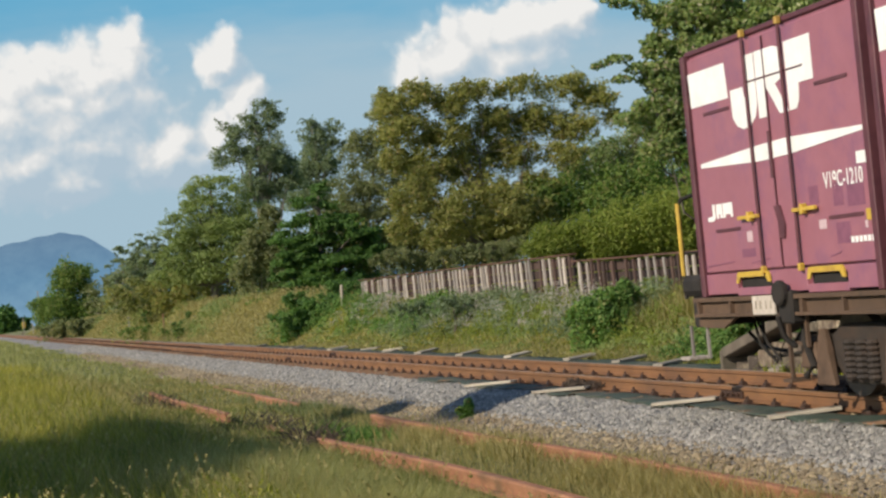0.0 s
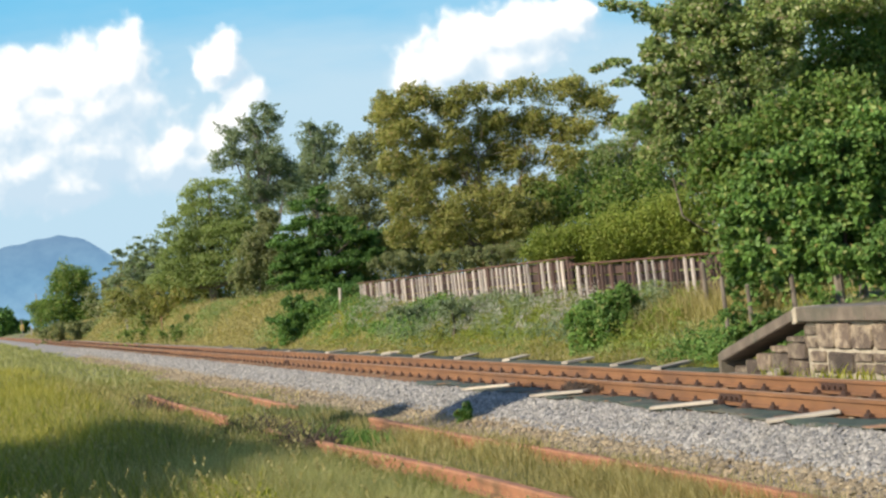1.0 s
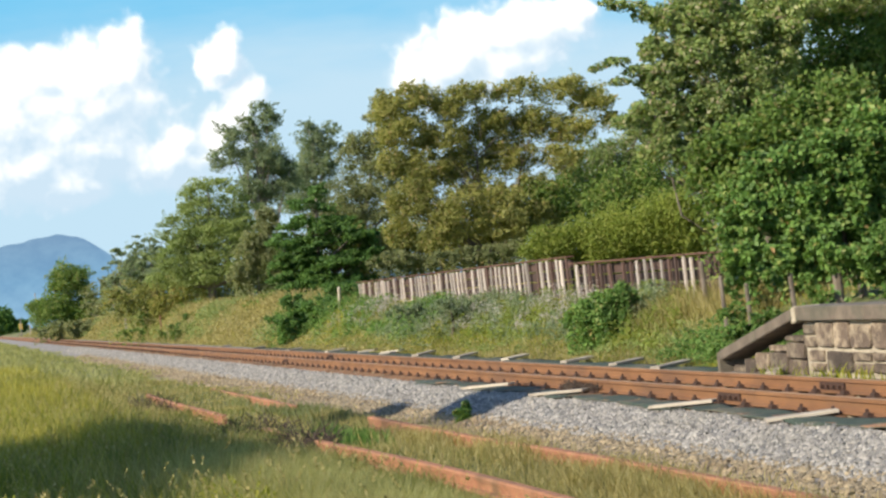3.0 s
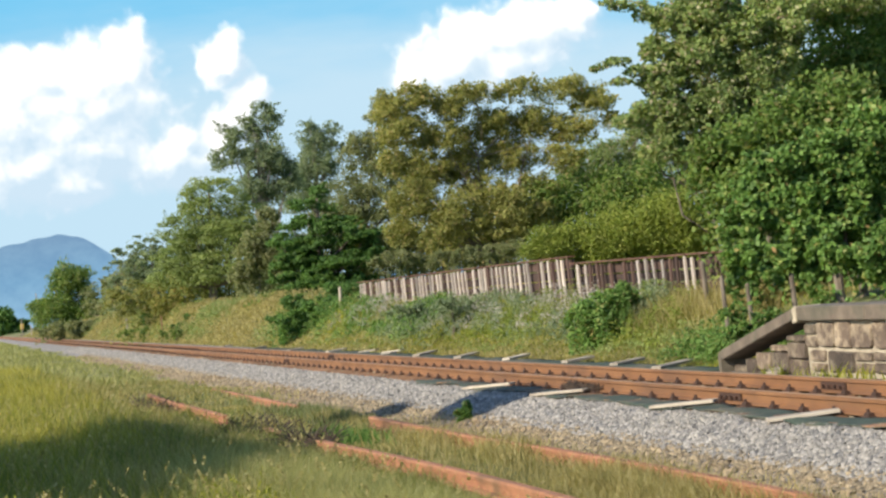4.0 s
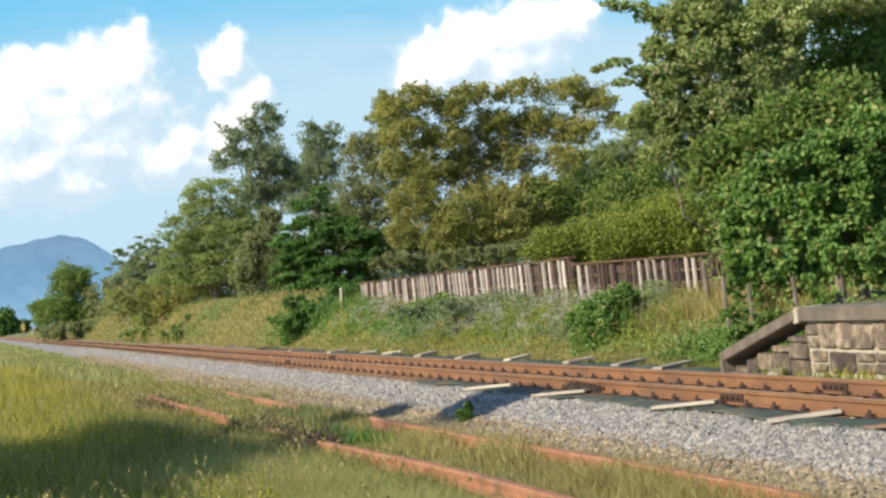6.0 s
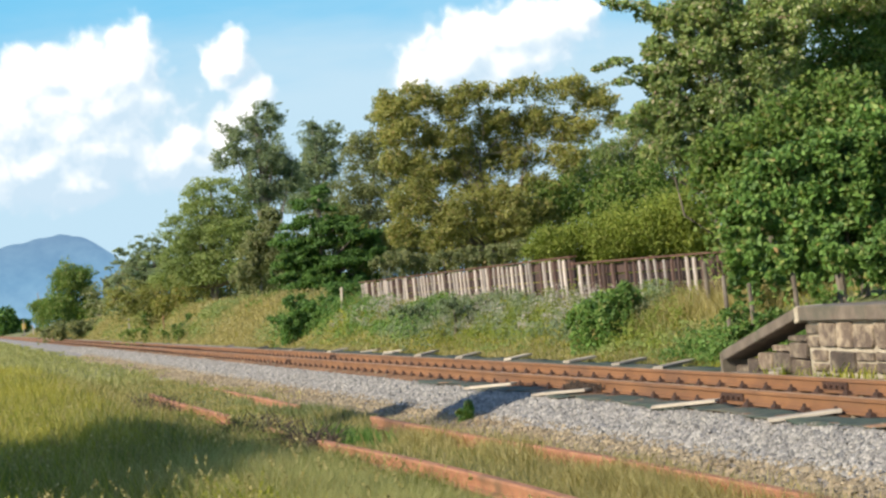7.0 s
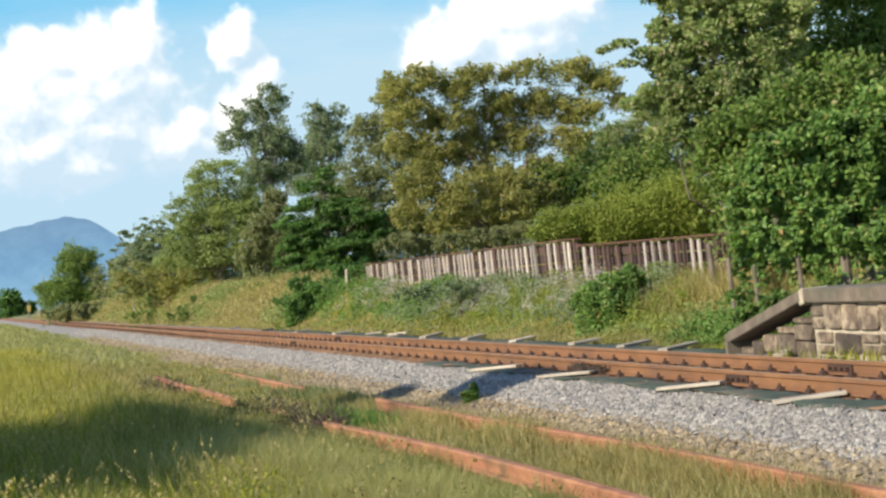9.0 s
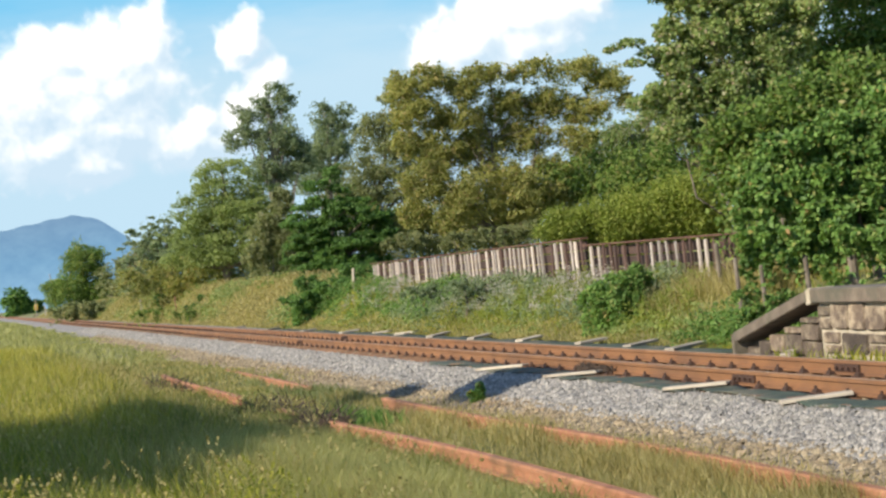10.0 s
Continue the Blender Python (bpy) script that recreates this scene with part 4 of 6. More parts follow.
def tree(name, label, base, crowns, material, leaf, clumps, per, seed, bark="bark", trunk=0.22, clump_r=0.22, stems=1, flat=0.45, layered=False, wisp=0.12, limbs=26, fill=0.3, reach=5.0):
    """Trunk, limbs to the clumps, twigs, and a crown of single leaves in uneven clumps."""
    rng = np.random.default_rng(seed)
    t = thing(name, label, "tree")
    vol = np.array([c[3] * c[5] for c in crowns])
    cents, rads = [], []
    for c, share in zip(crowns, vol / vol.sum()):
        p = shell(max(3, int(clumps * share)), c[:3], c[3:], rng)
        cents.append(p)
        rads.append(clump_r * min(c[3], c[5]) * rng.uniform(0.55, 1.35, len(p)))
    cents, rads = np.concatenate(cents), np.concatenate(rads)
    pts = []
    usual = rads.mean()
    for c, r in zip(cents, rads):
        k = int(per * rng.uniform(0.5, 1.4) * min(1.25, max(0.22, (r / usual) ** 1.3)))
        q = rng.normal(size=(k, 3))
        q *= (0.5 * r * np.minimum(1, 1.9 / np.linalg.norm(q, axis=1)))[:, None]
        q[:, 2] *= 0.38 if layered else 0.75
        pts.append(c + q)
        if rng.random() < wisp * 4:      # a loose twig of leaves past the outline
            d = rng.normal(size=3)
            d[2] = abs(d[2]) * 0.7
            d /= np.linalg.norm(d)
            m = max(10, k // 5)
            pts.append(c + d * r * np.linspace(0.5, 1.7, m)[:, None] + rng.normal(size=(m, 3)) * r * np.linspace(0.2, 0.05, m)[:, None])
    total = sum(len(p) for p in pts)
    for c, share in zip(crowns, vol / vol.sum()):
        k = int(total * fill * share)
        q = rng.normal(size=(k, 3))
        q *= (0.46 * np.minimum(1, 1.9 / np.linalg.norm(q, axis=1)))[:, None]
        pts.append(np.array(c[:3]) + q * np.array(c[3:]))
    pts = np.concatenate(pts)
    crown = new("crown", leaf_cloud("crown", pts, leaf, material, flat))
    crown.parent = t
    bx, by, bz = base
    bm = bmesh.new()
    top = cents[:, 2].max()
    mean = cents.mean(0)
    for s in range(stems):
        ox, oy = (rng.uniform(-0.5, 0.5, 2) if stems > 1 else (0, 0))
        goal = cents[rng.integers(len(cents))] * np.array([0.35, 0.35, 0.45]) + np.array([mean[0] * 0.65, mean[1] * 0.65, (bz + (top - bz) * 0.62) * 0.55]) if stems > 1 else np.array([mean[0], mean[1], top - 0.1 * (top - bz)])
        P = [Vector((bx + ox, by + oy, bz - 0.3))]
        for k in range(1, 7):
            q = k / 6
            P.append(Vector((bx + ox + (goal[0] - bx - ox) * q ** 1.3 + rng.normal() * 0.12, by + oy + (goal[1] - by - oy) * q ** 1.3 + rng.normal() * 0.12, bz + (goal[2] - bz) * q)))
        tube(bm, P, [trunk * (1 - 0.8 * k / 6) for k in range(7)], 8)
        for i in rng.choice(len(cents), min(limbs // stems + 1, len(cents)), replace=False):
            c = Vector(cents[i])
            j = int(np.clip((c.z - bz) / max(goal[2] - bz, 0.1) * 6 - rng.uniform(0.8, 2.2), 1, 5))
            a = P[j]
            mid = a.lerp(c, 0.5) + Vector((rng.normal() * 0.15, rng.normal() * 0.15, -0.10 * (c - a).length + rng.normal() * 0.1))
            if (c - a).length > reach:
                continue
            r0 = trunk * (1 - 0.8 * j / 6) * 0.5
            tube(bm, [a, mid, c], [r0, r0 * 0.6, r0 * 0.18], 5, False)
    part("trunk", bm, M[bark], t, "", 0, True)
    return t


def bush(name, label, crowns, material, leaf, clumps, per, seed, flat=0.5, category="bush", stem="bark", clump_r=0.3, sunk=0.22):
    rng = np.random.default_rng(seed)
    t = thing(name, label, category)
    pts = []
    bm = bmesh.new()
    area = np.array([c[3] * c[5] for c in crowns])
    for c, share in zip(crowns, area / area.sum()):
        for p in shell(max(3, int(clumps * share)), c[:3], c[3:], rng, -1.1):
            k = int(per * rng.uniform(0.5, 1.4))
            q = rng.normal(size=(k, 3)) * clump_r * min(c[3], c[5]) * 0.6
            q[:, 2] *= 0.8
            pts.append(p + q)
    pts = np.concatenate(pts)
    g = land(pts[:, 0], pts[:, 1])
    sink = rng.random(len(pts)) < sunk          # foliage down to the ground
    pts[sink, 2] = g[sink] + rng.uniform(0.02, 1, sink.sum()) * (pts[sink, 2] - g[sink])
    pts = pts[pts[:, 2] > land(pts[:, 0], pts[:, 1]) + 0.02]
    ob = new("foliage", leaf_cloud("foliage", pts, leaf, material, flat))
    ob.parent = t
    c = max(crowns, key=lambda q: q[3])
    foot = Vector((c[0], c[1], float(land(c[0], c[1])) - 0.1))
    tube(bm, [foot, foot.lerp(Vector(c[:3]), 0.5) + Vector((0.05, 0, 0)), Vector(c[:3])], [0.05, 0.035, 0.01], 6)
    part("stem", bm, M[stem], t)
    return t


def grass(name, label, x, y, height, width, material, lean=0.35, z=None, kind="stuff", category="grass"):
    """Curved three-segment blades, each an island of its own."""
    n = len(x)
    z = land(x, y) - 0.02 if z is None else z
    a = np.random.uniform(0, 6.283, n)
    h = height * np.random.uniform(0.45, 1.2, n)
    l = lean * h * np.random.uniform(0.2, 1.3, n)
    dx, dy = np.cos(a) * l, np.sin(a) * l
    b = np.random.uniform(0, 6.283, n)
    wx, wy = np.cos(b) * width / 2, np.sin(b) * width / 2
    P = lambda q, up, s: np.stack([x + dx * q + wx * s, y + dy * q + wy * s, z + h * up], 1)
    v = np.stack([P(0, 0, -1), P(0, 0, 1), P(0.3, 0.5, 0.85), P(0.3, 0.5, -0.85), P(1, 0.97, 0)], 1).reshape(-1, 3)
    k = np.arange(n)[:, None] * 5
    f = np.concatenate([k + np.array([0, 1, 2]), k + np.array([0, 2, 3]), k + np.array([3, 2, 4])], 1).reshape(-1, 3)
    return tagged(new(name, raw_mesh(name, v, f, material)), label, category, kind=kind)


def wave(x, y, s=1.0):
    return 0.5 + 0.25 * np.sin(x * 1.3 * s + y * 0.45 * s) + 0.25 * np.sin(y * 0.9 * s - x * 0.7 * s + 1.7)


tree("distant_tree", "small dark green tree far along the bank", (15.2, 260, float(land(15.2, 260.0))),
     [(15.6, 260, 6.8, 3.16, 2.53, 3.33), (13.3, 260, 2.8, 3.99, 3.2, 3.16), (17.9, 260, 2.1, 4.16, 3.33, 3.0)], M["leaf_green"], 0.30, 150, 140, 11, trunk=0.2, clump_r=0.34, fill=0.8)
tree("distant_tree", "dull green tree far along the bank", (16.7, 215, float(land(16.7, 215.0))),
     [(17.2, 215, 3.5, 3.1, 2.48, 3.1), (20.1, 215, 4.9, 3.1, 2.48, 3.44), (19.0, 215, 1.7, 3.78, 3.03, 2.06)], M["leaf_brush"], 0.323, 112, 107, 12, trunk=0.25)
tree("spreading_tree", "flat-topped olive tree with thin layered branches", (15.3, 150, float(land(15.3, 150.0))),
     [(16.0, 150, 6.9, 2.78, 2.23, 1.44), (14.7, 150, 5.4, 2.88, 2.3, 2.02), (17.4, 150, 4.0, 3.6, 2.88, 2.98), (13.8, 150, 2.9, 2.88, 2.3, 2.02), (16.7, 150, 2.2, 3.84, 3.07, 1.68)], M["leaf_grey"], 0.207, 243, 130, 13, layered=True, stems=2, fill=0.12)
tree("round_tree", "light green round-crowned tree", (14.8, 108, float(land(14.8, 108.0))),
     [(14.9, 108, 8.0, 2.07, 1.66, 1.45), (14.1, 108, 6.1, 2.14, 1.71, 1.8), (16.8, 108, 6.1, 1.52, 1.22, 1.8), (15.3, 108, 4.3, 3.11, 2.49, 2.59), (17.5, 108, 4.3, 0.97, 0.77, 1.31), (13.2, 108, 3.9, 2.07, 1.66, 1.73)], M["leaf_light"], 0.145, 281, 150, 14, trunk=0.3, layered=True, clump_r=0.36)
tree("tall_tree", "tall grey-green tree with an open crown and bare trunk", (18.7, 112, float(land(18.7, 112.0))),
     [(19.3, 112, 12.4, 1.15, 0.92, 1.51), (17.8, 112, 12.0, 1.36, 1.09, 1.15), (16.9, 112, 10.5, 1.29, 1.03, 1.08), (19.0, 112, 10.2, 1.61, 1.29, 1.79), (20.1, 112, 8.7, 1.29, 1.03, 1.97), (18.3, 112, 8.1, 1.61, 1.29, 1.43)], M["leaf_grey"], 0.154, 225, 107, 15, bark="bark_pale", trunk=0.4, wisp=0.25, clump_r=0.34, fill=0.08)
tree("tall_tree", "slender grey-green tree behind the others", (24.4, 125, float(land(24.4, 125.0))),
     [(24.7, 125, 12.7, 1.04, 0.83, 1.36), (26.3, 125, 12.4, 0.8, 0.64, 1.6), (24.9, 125, 10.5, 1.6, 1.28, 1.8), (24.2, 125, 8.6, 1.6, 1.28, 2.0)], M["leaf_grey"], 0.169, 168, 107, 16, bark="bark_pale", trunk=0.35, wisp=0.25, clump_r=0.36, fill=0.08)
tree("thicket_tree", "brownish olive tree in the thicket", (20.7, 95, float(land(20.7, 95.0))),
     [(21.2, 95, 6.0, 2.13, 1.7, 1.98), (23.2, 95, 10.4, 1.37, 1.09, 1.52), (22.0, 95, 8.4, 1.82, 1.46, 1.82), (19.8, 95, 4.6, 1.82, 1.46, 1.82), (23.6, 95, 7.1, 1.52, 1.22, 1.82)], M["leaf_brush"], 0.131, 300, 125, 17, stems=3)
tree("conifer", "dark green conifer with tiered drooping branches", (14.9, 76, float(land(14.9, 76.0))),
     [(15.1, 76, 5.8, 0.34, 0.4, 0.35), (14.5, 76, 5.4, 0.67, 0.6, 0.3), (15.6, 76, 5.2, 0.62, 0.6, 0.28), (14.2, 76, 4.6, 0.96, 0.9, 0.35), (15.7, 76, 4.4, 1.08, 1.0, 0.4), (13.5, 76, 3.9, 0.72, 0.8, 0.35), (14.9, 76, 3.7, 1.44, 1.2, 0.48), (16.6, 76, 3.8, 0.96, 0.9, 0.5), (13.8, 76, 3.1, 0.96, 0.9, 0.45), (15.5, 76, 2.8, 1.68, 1.4, 0.55), (17.1, 76, 2.9, 0.72, 0.8, 0.58), (13.3, 75.5, 2.3, 0.72, 0.8, 0.35), (14.7, 75.5, 2.0, 1.44, 1.2, 0.48), (16.3, 76, 2.0, 1.08, 1.0, 0.45), (13.9, 75, 1.5, 0.96, 0.9, 0.3)],
     M["leaf_dark"], 0.13, 330, 190, 18, layered=True, trunk=0.2, clump_r=0.7, fill=0.08, wisp=0.2)
tree("wide_tree", "wide-spreading olive tree with pale forked limbs", (18.0, 60, float(land(18.0, 60.0))),
     [(14.7, 60, 7.5, 0.67, 0.8, 0.65), (15.7, 60, 7.8, 0.87, 0.9, 0.60), (16.9, 60, 7.5, 0.77, 0.8, 0.67), (17.9, 60, 7.9, 0.88, 0.9, 0.48), (19.3, 60, 7.9, 0.98, 1.0, 0.48), (20.8, 60, 7.8, 0.99, 1.0, 0.56), (22.0, 60, 7.3, 0.89, 0.9, 0.62), (22.7, 60, 6.6, 0.7, 0.7, 0.43), (15.2, 60, 6.7, 0.96, 1.0, 0.74), (16.6, 60, 6.4, 0.97, 1.0, 0.74), (18.4, 60.5, 6.7, 1.0, 0.8, 0.75), (20.1, 60.5, 6.7, 1.1, 0.9, 0.75), (21.2, 60, 6.3, 0.99, 0.9, 0.60), (14.7, 60, 5.7, 0.57, 0.6, 0.65), (15.8, 60, 5.3, 0.96, 1.0, 0.84), (17.3, 60.5, 5.4, 0.95, 0.9, 0.8), (18.9, 60.5, 5.6, 1.0, 0.8, 0.8), (20.7, 60, 5.4, 0.79, 0.8, 0.60), (15.1, 59.5, 4.2, 0.96, 0.9, 0.89), (16.5, 59, 3.7, 1.16, 1.1, 0.89), (17.9, 59, 3.7, 1.07, 1.0, 0.89), (19.3, 59.5, 3.4, 0.88, 0.9, 0.71), (14.5, 59.5, 3.3, 0.57, 0.6, 0.55), (15.8, 59, 3.0, 0.96, 0.9, 0.46), (18.0, 59, 3.0, 0.97, 0.9, 0.46), (19.6, 60, 4.5, 1.0, 0.8, 0.49), (17.8, 60, 4.6, 0.97, 0.9, 0.49)],
     M["leaf_olive"], 0.10, 860, 96, 19, stems=5, bark="bark", trunk=0.085, limbs=150, reach=3.2, clump_r=0.40, wisp=0.3, fill=0.34)
tree("thicket_tree", "green leafy tree behind the wide one", (24.0, 66, float(land(24.0, 66.0))),
     [(24.1, 66, 5.4, 1.69, 1.35, 1.27), (25.7, 66, 4.6, 1.9, 1.52, 1.48), (22.9, 66, 4.2, 1.48, 1.18, 1.06), (26.6, 66, 6.3, 1.48, 1.18, 1.27)], M["leaf_mixed"], 0.105, 300, 120, 20, stems=2)
bush("broom_bush", "bright yellow-green feathery bushes behind the fence",
     [(14.6, 44, 2.2, 0.63, 0.51, 0.49), (15.8, 44, 2.2, 0.84, 0.68, 0.63), (16.8, 44, 2.3, 0.84, 0.68, 0.77), (17.9, 44, 2.4, 0.77, 0.62, 0.84), (18.5, 44, 2.0, 0.56, 0.45, 0.63)], M["leaf_yellow"], 0.075, 420, 190, 21, clump_r=0.4)
tree("overhanging_tree", "large leafy tree with branches reaching over the bank", (15.4, 34, float(land(15.4, 34.0))),
     [(13.4, 34, 6.6, 0.48, 0.5, 0.11), (13.0, 34, 6.7, 0.2, 0.25, 0.07), (13.9, 34, 6.4, 0.46, 0.5, 0.18), (13.0, 34, 5.5, 0.41, 0.4, 0.1), (12.6, 34, 5.4, 0.2, 0.2, 0.07), (13.5, 34, 5.3, 0.41, 0.4, 0.14), (13.1, 34, 5.1, 0.28, 0.3, 0.09), (13.9, 34, 5.7, 0.34, 0.4, 0.29), (14.0, 34, 5.0, 0.51, 0.6, 0.4), (13.6, 34, 4.5, 0.4, 0.5, 0.25), (13.2, 34, 4.3, 0.45, 0.5, 0.16), (14.3, 34, 6.2, 0.46, 0.6, 0.35), (14.9, 34, 6.3, 0.69, 0.8, 0.52), (14.7, 34, 5.4, 0.69, 0.8, 0.58), (14.2, 34, 4.3, 0.63, 0.7, 0.46), (13.8, 34, 3.7, 0.45, 0.6, 0.28), (15.0, 34, 4.4, 0.75, 0.9, 0.63), (15.6, 34, 5.9, 0.7, 0.8, 0.64), (15.9, 34, 4.9, 0.7, 0.8, 0.7), (15.6, 34, 3.9, 0.75, 0.8, 0.58), (14.6, 34, 3.5, 0.57, 0.7, 0.4), (16.5, 34, 6.1, 0.65, 0.7, 0.59), (16.6, 34, 5.3, 0.45, 0.5, 0.45), (16.7, 34, 4.1, 0.7, 0.7, 0.45), (17.5, 34, 6.4, 0.83, 0.8, 0.22), (18.7, 34, 6.4, 0.73, 0.8, 0.26), (16.6, 34, 3.5, 0.7, 0.7, 0.47)],
     M["leaf_mixed"], 0.10, 820, 104, 22, stems=3, trunk=0.10, limbs=80, wisp=0.5, reach=2.6, clump_r=0.38, flat=0.8, fill=0.3)
# crown added above the view to block sun from the thicket behind
tree("high_tree", "unseen tall dense tree added to shade the leafy thicket below", (18.2, 38.6, float(land(18.2, 38.6))),
     [(16.6, 37.2, 8.6, 1.7, 1.7, 0.9), (18.4, 38.0, 8.4, 1.6, 1.6, 0.8), (15.2, 36.6, 9.4, 1.4, 1.5, 0.8), (19.8, 38.6, 8.4, 1.3, 1.4, 0.7)], M["leaf_green"], 0.5, 200, 60, 43, trunk=0.16, clump_r=0.4, fill=1.2)
bush("kudzu_vine", "dense green climbing vine with broad leaves over old posts",
     [(12.2, 26.5, 2.2, 0.51, 0.41, 0.51), (12.0, 26.5, 1.5, 0.36, 0.28, 0.41), (12.8, 26.5, 2.5, 0.72, 0.58, 0.59), (12.8, 26.5, 1.6, 0.72, 0.58, 0.55), (13.7, 26.5, 2.7, 0.76, 0.61, 0.59), (13.7, 26.5, 1.7, 0.76, 0.61, 0.64), (14.6, 26.5, 3.0, 0.59, 0.47, 0.68), (14.6, 26.5, 1.6, 0.59, 0.47, 0.72), (12.1, 26.5, 1.1, 0.31, 0.24, 0.29), (12.7, 26.5, 1.1, 0.42, 0.34, 0.29), (13.5, 26.5, 1.1, 0.51, 0.41, 0.29), (11.8, 26.5, 1.2, 0.17, 0.14, 0.29), (11.7, 26.5, 1.7, 0.15, 0.12, 0.22), (11.7, 26.5, 0.9, 0.1, 0.08, 0.19), (12.0, 26.5, 2.5, 0.17, 0.14, 0.25), (12.9, 24.0, 1.1, 0.35, 0.28, 0.28), (12.2, 24.5, 0.7, 0.17, 0.14, 0.13), (12.4, 24.0, 1.3, 0.31, 0.25, 0.25), (12.8, 23.5, 1.3, 0.34, 0.27, 0.38), (11.0, 24.9, 1.4, 0.17, 0.17, 0.26), (11.3, 24.8, 1.3, 0.23, 0.19, 0.32), (11.6, 24.7, 1.2, 0.23, 0.19, 0.28), (12.1, 24.4, 0.95, 0.2, 0.16, 0.14), (12.3, 24.4, 1.3, 0.25, 0.2, 0.22), (12.8, 24.4, 1.2, 0.29, 0.23, 0.2), (13.2, 24.4, 1.1, 0.21, 0.17, 0.36), (12.0, 24.2, 0.78, 0.17, 0.13, 0.1)], M["leaf_vine"], 0.115, 560, 160, 23, clump_r=0.22, category="vine", sunk=0.02)
bush("leafy_shrub", "dark green broad-leaved shrub in front of the fence",
     [(11.3, 31.5, 0.72, 0.5, 0.44, 0.3), (11.75, 31.5, 0.85, 0.36, 0.32, 0.26), (10.95, 31.5, 0.6, 0.3, 0.28, 0.2), (11.5, 31.2, 0.5, 0.5, 0.3, 0.2)], M["leaf_vine"], 0.075, 150, 170, 24, sunk=0.35)
bush("leafy_shrub", "green shrub under the conifer",
     [(11.0, 62, 0.75, 0.8, 0.8, 0.35), (12.3, 62, 1.0, 0.9, 0.9, 0.5), (13.3, 63, 1.5, 0.8, 0.8, 0.5), (12.1, 61.5, 0.5, 0.79, 0.63, 0.3), (11.7, 64, 1.3, 0.6, 0.6, 0.35)], M["leaf_dark"], 0.12, 170, 130, 25, sunk=0.3)
bush("leafy_shrub", "small green shrub on the bank",
     [(11.6, 118, 1.15, 0.45, 0.4, 0.4), (12.2, 100, 1.0, 0.55, 0.5, 0.35), (12.0, 100, 0.6, 0.9, 0.77, 0.26), (13.0, 108, 1.1, 0.6, 0.5, 0.3)], M["leaf_dark"], 0.22, 30, 90, 26)
bush("weed_tuft", "single green weed growing in the ballast",
     [(6.3, 23.2, -0.3, 0.1, 0.08, 0.16)], M["leaf_vine"], 0.077, 21, 60, 27, category="weed")
# two trees added out of view, only to cast shadows on field and ballast
tree("roadside_tree", "unseen leafy tree added towards the sun to shade the field", (-7.8, 17.4, -0.5),
     [(-7.2, 18.4, 4.4, 1.7, 2.6, 1.0), (-7.2, 20.0, 4.3, 1.5, 2.0, 0.9), (-7.2, 15.6, 4.4, 1.7, 2.6, 1.1), (-7.2, 21.9, 5.9, 0.9, 1.6, 0.5), (-7.2, 20.9, 7.6, 0.4, 0.7, 0.25)], M["leaf_green"], 0.55, 260, 75, 41, trunk=0.2, clump_r=0.4, fill=0.9)
tree("roadside_tree", "unseen slim tall tree added towards the sun to shade the ballast", (-7.3, 17.5, -0.5),
     [(-7.2, 17.7, 8.4, 0.8, 1.1, 0.55)], M["leaf_green"], 0.14, 40, 160, 42, trunk=0.12)
bush("thicket", "dark green thicket between the tall trees",
     [(17.0, 100, 5.8, 0.69, 0.7, 1.1), (16.2, 100, 4.3, 0.94, 0.8, 1.1), (17.1, 100, 4.0, 0.78, 0.8, 0.94), (15.3, 100, 3.1, 0.94, 0.8, 0.69)], M["leaf_brush"], 0.15, 150, 120, 63, category="thicket")
bush("thicket", "dark mixed undergrowth below the trees",
     [(11.2, 112, 2.4, 2.51, 2.01, 1.25), (14.3, 112, 2.5, 2.87, 2.29, 1.61), (17.8, 112, 2.9, 2.51, 2.01, 1.79), (20.4, 112, 3.7, 2.15, 1.72, 2.15)], M["leaf_olive"], 0.19, 220, 150, 51, category="thicket")
bush("thicket", "brushy undergrowth behind the fence",
     [(17.2, 78, 3.2, 1.5, 1.2, 1.25), (19.3, 78, 3.3, 1.75, 1.4, 1.37), (21.3, 78, 3.1, 1.75, 1.4, 1.25), (23.4, 78, 3.2, 1.75, 1.4, 1.25)], M["leaf_olive"], 0.14, 240, 150, 52, category="thicket")
bush("thicket", "dense dark green thicket behind the bushes",
     [(19.7, 60, 3.6, 1.34, 1.08, 1.15), (21.6, 60, 3.8, 1.54, 1.23, 1.34), (23.7, 60, 3.9, 1.54, 1.23, 1.34), (25.7, 60, 3.9, 1.34, 1.08, 1.54)], M["leaf_green"], 0.13, 300, 118, 53, category="thicket")
bush("thicket", "dense leafy hedge behind the vine",
     [(13.5, 30, 3.0, 0.77, 0.61, 0.86), (14.7, 30, 3.4, 0.86, 0.69, 0.86), (15.8, 30, 3.6, 0.86, 0.69, 0.96), (16.3, 30, 2.0, 0.58, 0.46, 1.15)], M["leaf_green"], 0.12, 280, 110, 54, category="thicket")
bush("thicket", "deep shaded foliage under the large tree",
     [(20.4, 39, 5.4, 1.1, 0.9, 1.1), (19.4, 39, 5.0, 0.95, 0.8, 1.0), (21.6, 39, 5.4, 0.9, 0.7, 1.3), (20.6, 39, 6.9, 1.3, 0.9, 0.6), (22.6, 40, 6.4, 1.2, 1.0, 1.1)], M["leaf_green"], 0.14, 200, 150, 55, category="thicket")
bush("distant_tree", "dark trees beyond the end of the field",
     [(11.0, 480, 3.4, 3.84, 3.07, 3.38), (15.8, 480, 1.8, 2.15, 1.72, 1.84)], M["leaf_dark"], 1.0, 60, 60, 56, category="tree")
